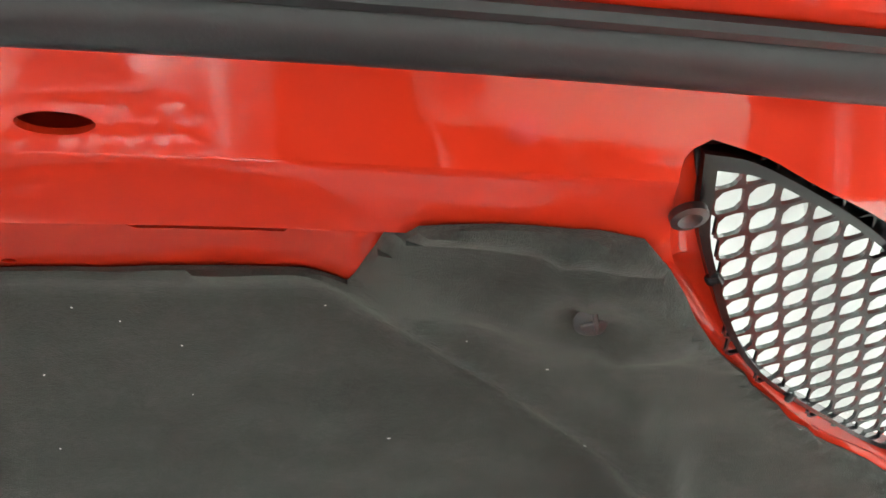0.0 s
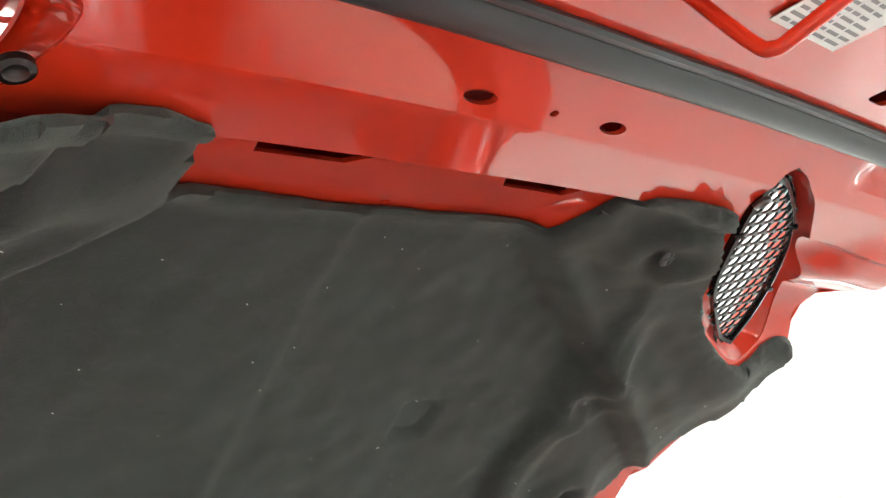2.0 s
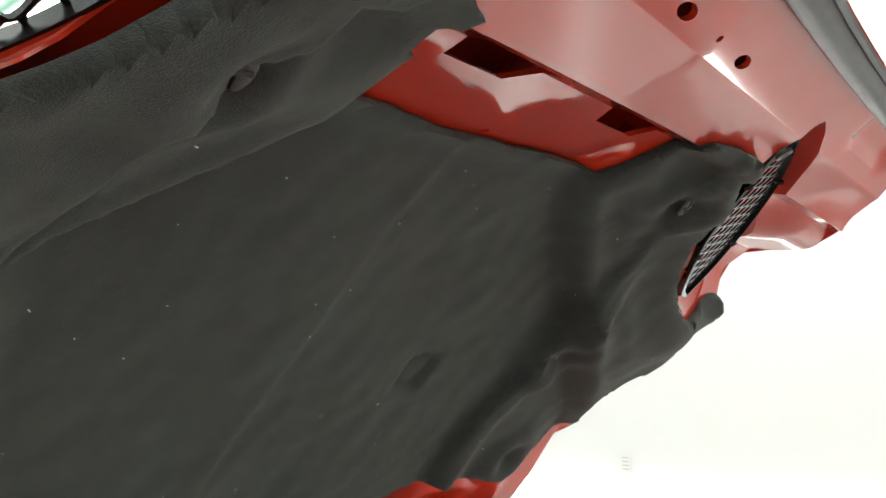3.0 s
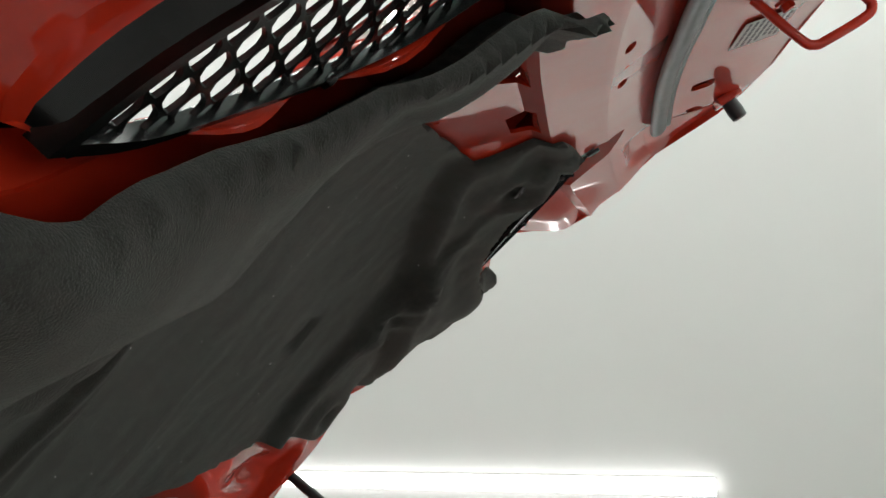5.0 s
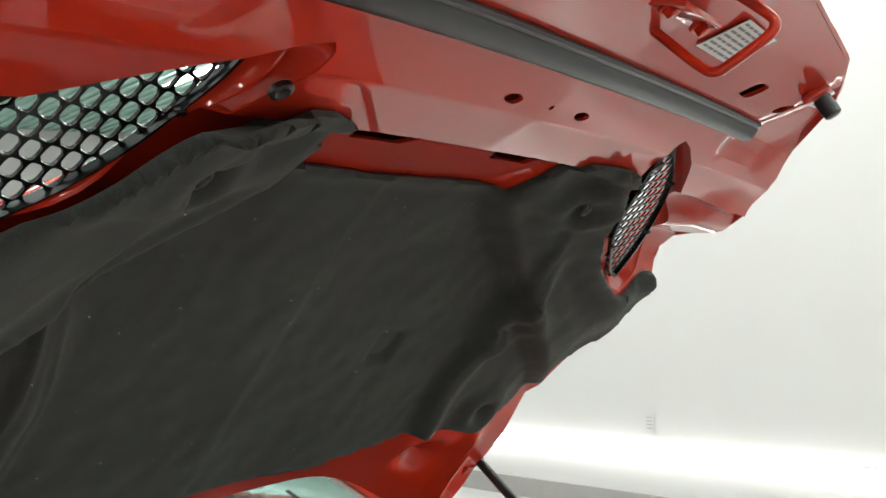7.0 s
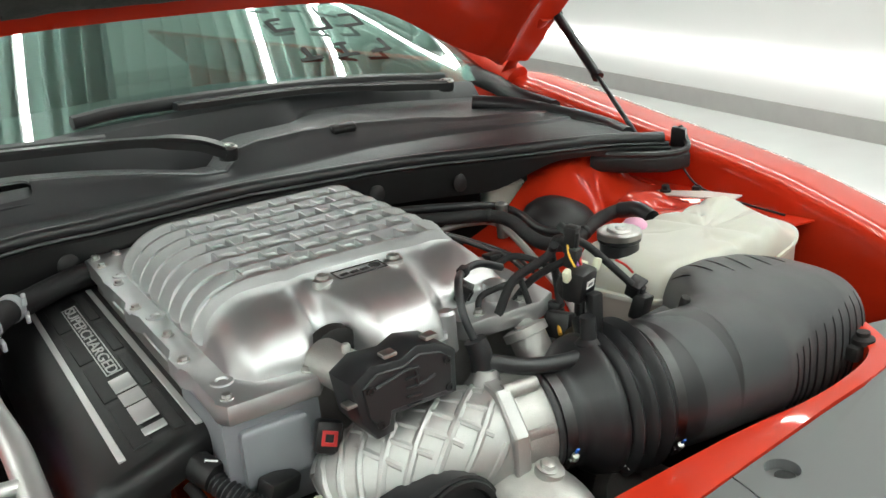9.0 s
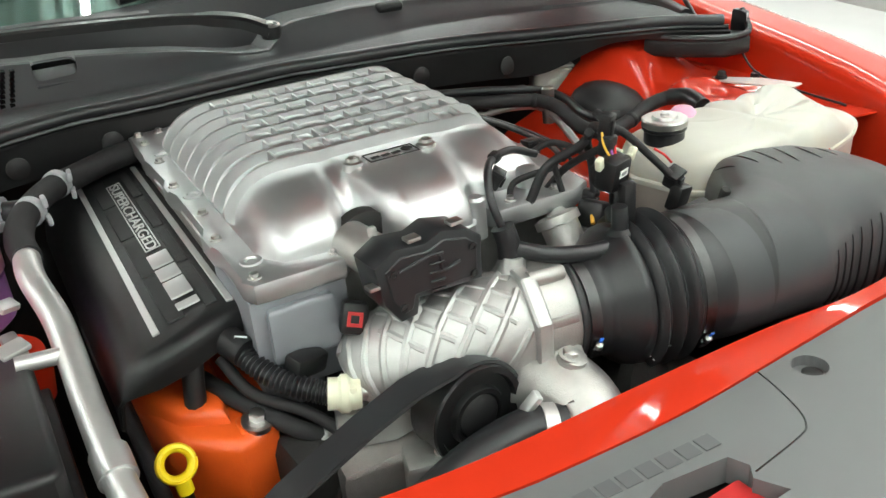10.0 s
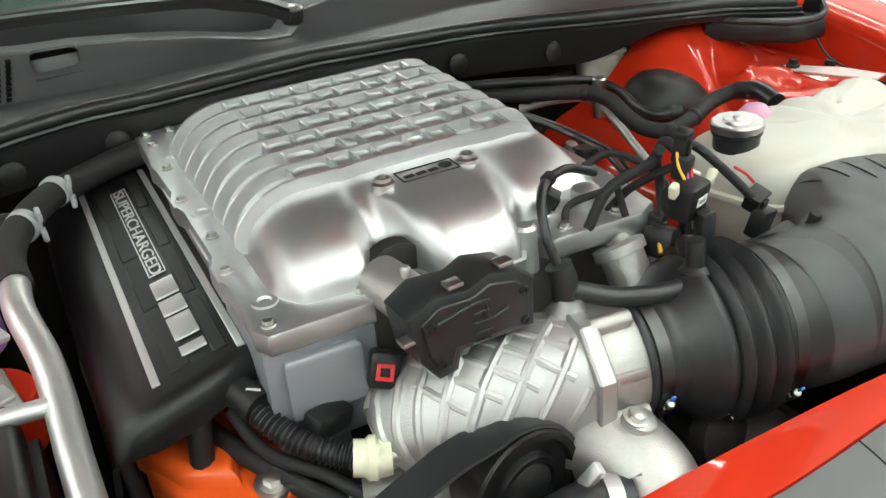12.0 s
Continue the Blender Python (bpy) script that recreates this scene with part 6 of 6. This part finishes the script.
part("hose", tube([(-0.052, -0.255, 0.772), (-0.085, -0.243, 0.775), (-0.15, -0.240, 0.765), (-0.24, -0.250, 0.735), (-0.34, -0.26, 0.69)], 0.0225, 20, 8), RUBBER, rh)
part("spring_clamp", tube([(-0.062, -0.252, 0.773), (-0.074, -0.247, 0.7745)], 0.0245, 22, 2), BRUSHED, rh, "silver spring clamp")
part("clamp_ear", box(0.008, 0.012, 0.024, pose(-0.078, -0.240, 0.802, 20, 30, 0), 0.002), BRUSHED, rh)
for k in range(6):
    part("print_bar", box(0.008, 0.003, 0.0006, pose(-0.10 - 0.013 * k, -0.2505, 0.7925 - 0.0028 * k, 25, -10, 3)), WHITE, rh)

# loom, connectors, corrugated hose
loom = thing("corrugated_hose", (-0.27, -0.06, 0.80), "black corrugated hose with a cream quick connector", "hose")
path = [(-0.272, -0.030, 0.842), (-0.266, -0.055, 0.832), (-0.252, -0.080, 0.820), (-0.232, -0.103, 0.812), (-0.218, -0.115, 0.808)]
part("hose", tube(path, lambda t: 0.0104 + 0.0016 * math.sin(t * 2 * math.pi * 24), 14, 36), RUBBER, loom, "shiny corrugated black plastic")
part("cuff", tube([(-0.276, -0.018, 0.845), (-0.272, -0.030, 0.842), (-0.267, -0.045, 0.838)], 0.0155, 14, 4), SATIN, loom)
part("print_bar", box(0.012, 0.003, 0.001, pose(-0.268, -0.040, 0.8545, 20, 10, -30)), WHITE, loom)
part("quick_connector", tube([(-0.220, -0.114, 0.808), (-0.206, -0.121, 0.806), (-0.192, -0.127, 0.805)], lambda t: 0.0155 + 0.003 * (0.3 < t < 0.7), 14, 5), CREAM, loom, "cream nylon quick connector")
part("quick_connector", box(0.014, 0.026, 0.026, pose(-0.200, -0.124, 0.806, 0, 0, -25), 0.004), CREAM, loom)
part("steel_end", tube([(-0.192, -0.127, 0.805), (-0.176, -0.133, 0.803)], 0.009, 14, 2), STEEL, loom)


def cable(pts, r, label="black taped wiring loom between engine parts", mat=WEB):
    solo("wiring_loom", tube(pts, r * 0.58, 10, 8), mat, label, "cable", "engine wiring")


cable([(-0.285, -0.015, 0.825), (-0.272, -0.055, 0.800), (-0.235, -0.100, 0.785), (-0.215, -0.13, 0.76), (-0.235, -0.145, 0.73), (-0.26, -0.15, 0.68)], 0.0105)
cable([(-0.232, -0.085, 0.800), (-0.205, -0.108, 0.806), (-0.178, -0.116, 0.818), (-0.160, -0.112, 0.834)], 0.0065)
cable([(-0.160, -0.112, 0.834), (-0.162, -0.104, 0.842), (-0.166, -0.098, 0.850)], 0.004, "yellow and black wires at a connector", WIRE_Y)
cable([(-0.308, -0.005, 0.835), (-0.314, -0.012, 0.812), (-0.318, -0.016, 0.785)], 0.019, "black plastic connector boot on the orange cover", SATIN)
rc = thing("wiring_connector", (-0.16, -0.07, 0.83), "black connector with a red lock frame", "connector")
part("body", box(0.026, 0.022, 0.032, pose(-0.172, -0.091, 0.862, -20, 15, -25), 0.005), PLASTIC, rc)
for dx, dz, sx, sz in ((0, 0.0055, 0.0145, 0.0032), (0, -0.0055, 0.0145, 0.0032), (-0.0057, 0, 0.0032, 0.0078), (0.0057, 0, 0.0032, 0.0078)):
    part("lock_frame", box(sx, 0.004, sz, pose(-0.172, -0.091, 0.862, -20, 15, -25) @ pose(dx, -0.0115, dz)), REDPL, rc, "red lock frame")
bc = thing("wiring_connector", (-0.21, -0.10, 0.80), "black boxy connector below the grey casting", "connector")
part("body", box(0.040, 0.022, 0.022, pose(-0.222, -0.078, 0.826, 10, 12, 20), 0.004), PLASTIC, bc)
part("plug", box(0.024, 0.018, 0.018, pose(-0.240, -0.082, 0.816, 10, 12, 25), 0.004), SATIN, bc)
part("lock_tab", box(0.008, 0.004, 0.006, pose(-0.238, -0.093, 0.812)), REDPL, bc)
vh = thing("vacuum_hose", (-0.02, -0.13, 0.88), "black rubber vacuum hose plugged on the elbow", "hose")
part("boot", tube([(-0.0240, -0.1440, 0.888), (-0.0250, -0.1440, 0.912), (-0.0280, -0.1400, 0.928)], 0.0115, 14, 5), RUBBER, vh)
part("thin_line", tube([(-0.0280, -0.1390, 0.928), (-0.0300, -0.1270, 0.952), (-0.0180, -0.1070, 0.972), (0.0070, -0.0820, 0.972), (0.0420, -0.0670, 0.968), (0.0720, -0.0670, 0.955)], 0.0042, 10, 8), RUBBER, vh, "thin black line")
part("branch", tube([(-0.0220, -0.1470, 0.905), (0.0140, -0.1680, 0.894), (0.0620, -0.1840, 0.890), (0.0870, -0.1720, 0.892), (0.1070, -0.1470, 0.905)], 0.0085, 12, 8), RUBBER, vh)
part("retainer", box(0.016, 0.010, 0.010, pose(0.010, -0.080, 0.972, 0, 0, 30), 0.002), SATIN, vh)
cable([(0.046, -0.088, 0.914), (0.066, -0.093, 0.949), (0.101, -0.108, 0.969), (0.115, -0.11, 0.985), (0.105, -0.140, 0.985)], 0.009)
cable([(0.076, -0.068, 0.904), (0.096, -0.088, 0.939), (0.126, -0.118, 0.964)], 0.007)
cable([(0.115, -0.115, 0.985), (0.145, -0.115, 0.975), (0.17, -0.125, 0.950), (0.195, -0.148, 0.915)], 0.0075)
cable([(0.098, -0.150, 0.985), (0.104, -0.140, 0.998), (0.11, -0.12, 1.003)], 0.008)
cable([(0.105, -0.10, 0.90), (0.108, -0.112, 0.895), (0.100, -0.125, 0.885)], 0.004, "orange wires at a connector", WIRE_Y)
cable([(0.12, 0.05, 0.905), (0.145, 0.15, 0.90), (0.15, 0.30, 0.895)], 0.006, "black line beside the supercharger flange", RUBBER)
cable([(0.17, 0.36, 0.90), (0.25, 0.38, 0.87), (0.32, 0.36, 0.85), (0.40, 0.40, 0.85)], 0.008)
cable([(0.10, 0.43, 0.90), (0.2, 0.43, 0.88), (0.32, 0.42, 0.86), (0.45, 0.44, 0.84)], 0.007)
cable([(-0.30, 0.42, 0.80), (-0.36, 0.25, 0.79), (-0.37, 0.05, 0.75), (-0.38, -0.15, 0.70)], 0.014)
cable([(0.28, 0.02, 0.80), (0.25, -0.03, 0.82), (0.22, -0.08, 0.80), (0.24, -0.13, 0.76)], 0.010)
cable([(0.745, 0.02, 0.828), (0.742, 0.12, 0.836), (0.742, 0.19, 0.850), (0.744, 0.23, 0.885)], 0.0035, "thin black cable clipped along the fender", RUBBER)

# left side of the bay
ac = thing("air_conditioning_pipe", (-0.41, 0.05, 0.80), "bare aluminium air conditioning pipe with a side branch", "pipe")
part("pipe", tube([(-0.404, 0.225, 0.888), (-0.409, 0.173, 0.883), (-0.404, 0.110, 0.863), (-0.405, 0.067, 0.846), (-0.411, -0.02, 0.825), (-0.414, -0.12, 0.80), (-0.405, -0.20, 0.765), (-0.39, -0.27, 0.72)], 0.0145, 16, 8), BRUSHED, ac, "satin bare aluminium")
part("branch", tube([(-0.406, 0.060, 0.846), (-0.432, 0.058, 0.850), (-0.455, 0.060, 0.852)], 0.0085, 12, 4), BRUSHED, ac)
part("bracket", box(0.03, 0.02, 0.006, pose(-0.452, 0.075, 0.862, 10, 0, 20), 0.002), BRUSHED, ac)
part("weld_collar", tube([(-0.413, -0.075, 0.812), (-0.414, -0.105, 0.804)], 0.0178, 16, 2), BRUSHED, ac)
hh = thing("heater_hose", (-0.36, 0.33, 0.86), "black braided heater hose with pale spring clips", "hose")
part("hose", tube([(-0.404, 0.215, 0.888), (-0.402, 0.27, 0.890), (-0.385, 0.330, 0.892), (-0.345, 0.395, 0.893), (-0.300, 0.435, 0.890), (-0.24, 0.455, 0.895), (-0.19, 0.452, 0.900)], 0.0165, 16, 8), WEB, hh, "braided black rubber")
part("hose", tube([(-0.44, 0.385, 0.895), (-0.41, 0.365, 0.894), (-0.375, 0.350, 0.893)], 0.0135, 14, 5), RUBBER, hh)
for p, d in (((-0.375, 0.345, 0.892), (0.5, 0.8, 0)), ((-0.328, 0.415, 0.893), (0.6, 0.7, 0)), ((-0.405, 0.365, 0.894), (0.8, -0.4, 0))):
    c = part("spring_clip", lathe([(0.0175, -0.006), (0.0185, -0.005), (0.0185, 0.005), (0.0175, 0.006)], 24, aim(p, d)), CLIPGREY, hh, "pale spring clip")
    for k in (-1, 1):
        part("clip_ear", box(0.006, 0.012, 0.020, aim(p, d) @ pose(-0.006, 0.012 * k, 0.0) @ pose(-0.014, 0, 0, 0, 30), 0.002), CLIPGREY, c)
fb = thing("fuse_box", (-0.50, 0.0, 0.72), "black plastic fuse box with a smooth lid", "fuse box")
part("lid", prism([(-0.600, 0.115), (-0.452, 0.092), (-0.440, 0.080), (-0.452, -0.118), (-0.462, -0.128), (-0.600, -0.115)], 0.800, 0.850, 0.008, 3), PLASTIC, fb, "smooth black lid")
part("tray", prism([(-0.61, 0.12), (-0.43, 0.095), (-0.443, -0.133), (-0.61, -0.12)], 0.70, 0.80, 0.006), PLASTIC, fb)
solo("relay_box", prism([(-0.53, -0.150), (-0.432, -0.145), (-0.420, -0.26), (-0.53, -0.27)], 0.66, 0.805, 0.010, 3), PLASTIC, "black plastic relay box beside the fuse box", "relay box")
bt = thing("coolant_bottle", (-0.47, 0.28, 0.76), "pink and purple translucent coolant bottle", "bottle")
part("upper", lathe([(0.045, 0), (0.055, 0.01), (0.055, 0.045), (0.045, 0.065), (0.02, 0.075)], 28, pose(-0.478, 0.275, 0.858)), PINK, bt, "pale pink upper half")
part("lower", lathe([(0.04, 0), (0.052, 0.01), (0.052, 0.06)], 28, pose(-0.478, 0.275, 0.80)), PURPLE, bt, "purple lower half")
part("clip", box(0.024, 0.018, 0.008, pose(-0.438, 0.225, 0.838, 20, 10, 30), 0.002), WHITE, bt)
lb = thing("strut_mount", (-0.47, 0.19, 0.72), "orange-red round mount with a steel bracket", "car part")
part("ring", lathe([(0.030, -0.04), (0.058, -0.04), (0.062, 0.0), (0.058, 0.012), (0.040, 0.016), (0.034, 0.004)], 32, pose(-0.475, 0.180, 0.79)), RED, lb)
part("bracket", box(0.018, 0.05, 0.012, pose(-0.445, 0.165, 0.812, 25, 0, 10), 0.004), RAW, lb)


# small connectors, clips and wires round the sensors
def plug(p, turn, size, label="small black wiring plug"):
    t = thing("wiring_plug", p, label, "connector", "wiring plugs")
    m = Matrix.Translation(p) @ pose(0, 0, 0, *turn)
    sx, sy, sz = size
    part("body", box(sx, sy, sz, m, 0.0025), PLASTIC, t)
    part("collar", box(sx * 1.12, sy * 1.12, sz * 0.22, m @ pose(0, 0, sz * 0.36), 0.0015), SATIN, t)
    part("latch", box(sx * 0.45, sy * 0.25, sz * 0.55, m @ pose(0, -sy * 0.58, 0.0), 0.001), SATIN, t)
    return t


for p, turn, size in (((0.122, -0.092, 0.893), (10, 15, 30), (0.018, 0.016, 0.028)), ((0.142, -0.118, 0.902), (-15, 10, -20), (0.016, 0.014, 0.026)), ((0.098, -0.147, 0.998), (8, 0, 20), (0.013, 0.012, 0.030)), ((0.030, -0.052, 0.935), (30, 0, 45), (0.016, 0.014, 0.022)), ((0.199, -0.143, 0.914), (20, -10, 10), (0.019, 0.016, 0.020)), ((0.165, 0.06, 0.905), (0, 10, 80), (0.020, 0.016, 0.020)), ((0.188, 0.20, 0.880), (0, 0, 10), (0.030, 0.028, 0.040)), ((0.17, 0.30, 0.900), (20, 0, 30), (0.022, 0.018, 0.026))):
    plug(p, turn, size)
for dx in (-0.021, 0.021):
    part("ear", box(0.009, 0.007, 0.014, pose(0.095 + dx, -0.164, 0.970, 10, 20 if dx > 0 else -20, 15), 0.002), CREAM, sen, "cream plastic ear")
for k, mat in enumerate((WIRE_Y, PURPLE, REDPL)):
    x = 0.092 + 0.004 * k
    cable([(x, -0.158, 0.972), (x - 0.003 + 0.003 * k, -0.153, 0.984), (x, -0.148, 0.994)], 0.0022, "thin coloured wires above the sensor", mat)
cable([(0.196, -0.142, 0.932), (0.188, -0.139, 0.942), (0.178, -0.134, 0.950)], 0.0024, "thin red wires at the air flow plug", REDPL)
cable([(0.028, -0.078, 0.914), (0.046, -0.063, 0.929), (0.086, -0.078, 0.939), (0.085, -0.08, 0.945), (0.08, -0.10, 0.92)], 0.006)
cable([(0.125, -0.10, 0.905), (0.13, -0.09, 0.935), (0.115, -0.10, 0.965), (0.10, -0.12, 0.985)], 0.008)
cable([(0.13, 0.02, 0.915), (0.15, 0.0, 0.93), (0.16, -0.05, 0.925), (0.15, -0.09, 0.91)], 0.007)
cable([(0.19, 0.35, 0.885), (0.195, 0.20, 0.90), (0.175, 0.05, 0.912), (0.15, -0.02, 0.915)], 0.006, "black line beside the supercharger flange", RUBBER)
cable([(0.20, 0.36, 0.885), (0.207, 0.20, 0.898), (0.187, 0.05, 0.910), (0.160, -0.02, 0.912)], 0.004, "thin black line beside the supercharger flange", RUBBER)
cable([(-0.30, 0.02, 0.79), (-0.28, -0.04, 0.785), (-0.25, -0.09, 0.77), (-0.22, -0.11, 0.745), (-0.215, -0.13, 0.70)], 0.016)
cable([(-0.33, -0.16, 0.70), (-0.28, -0.135, 0.735), (-0.235, -0.115, 0.752), (-0.215, -0.10, 0.765)], 0.011, "silver foil wrapped hose beside the orange cover", BRUSHED)
for p, d in (((-0.205, -0.118, 0.775), (0.3, -0.6, 0.7)), ((-0.188, -0.112, 0.790), (0.4, -0.5, 0.7)), ((-0.19, -0.125, 0.765), (0.5, -0.6, 0.5))):
    solo("bracket_bolt", bolt_shape(0.0085, 0.014, aim(p, d)), STEEL, "zinc steel bolt beside the drive belt", "bolt", "bracket bolts")
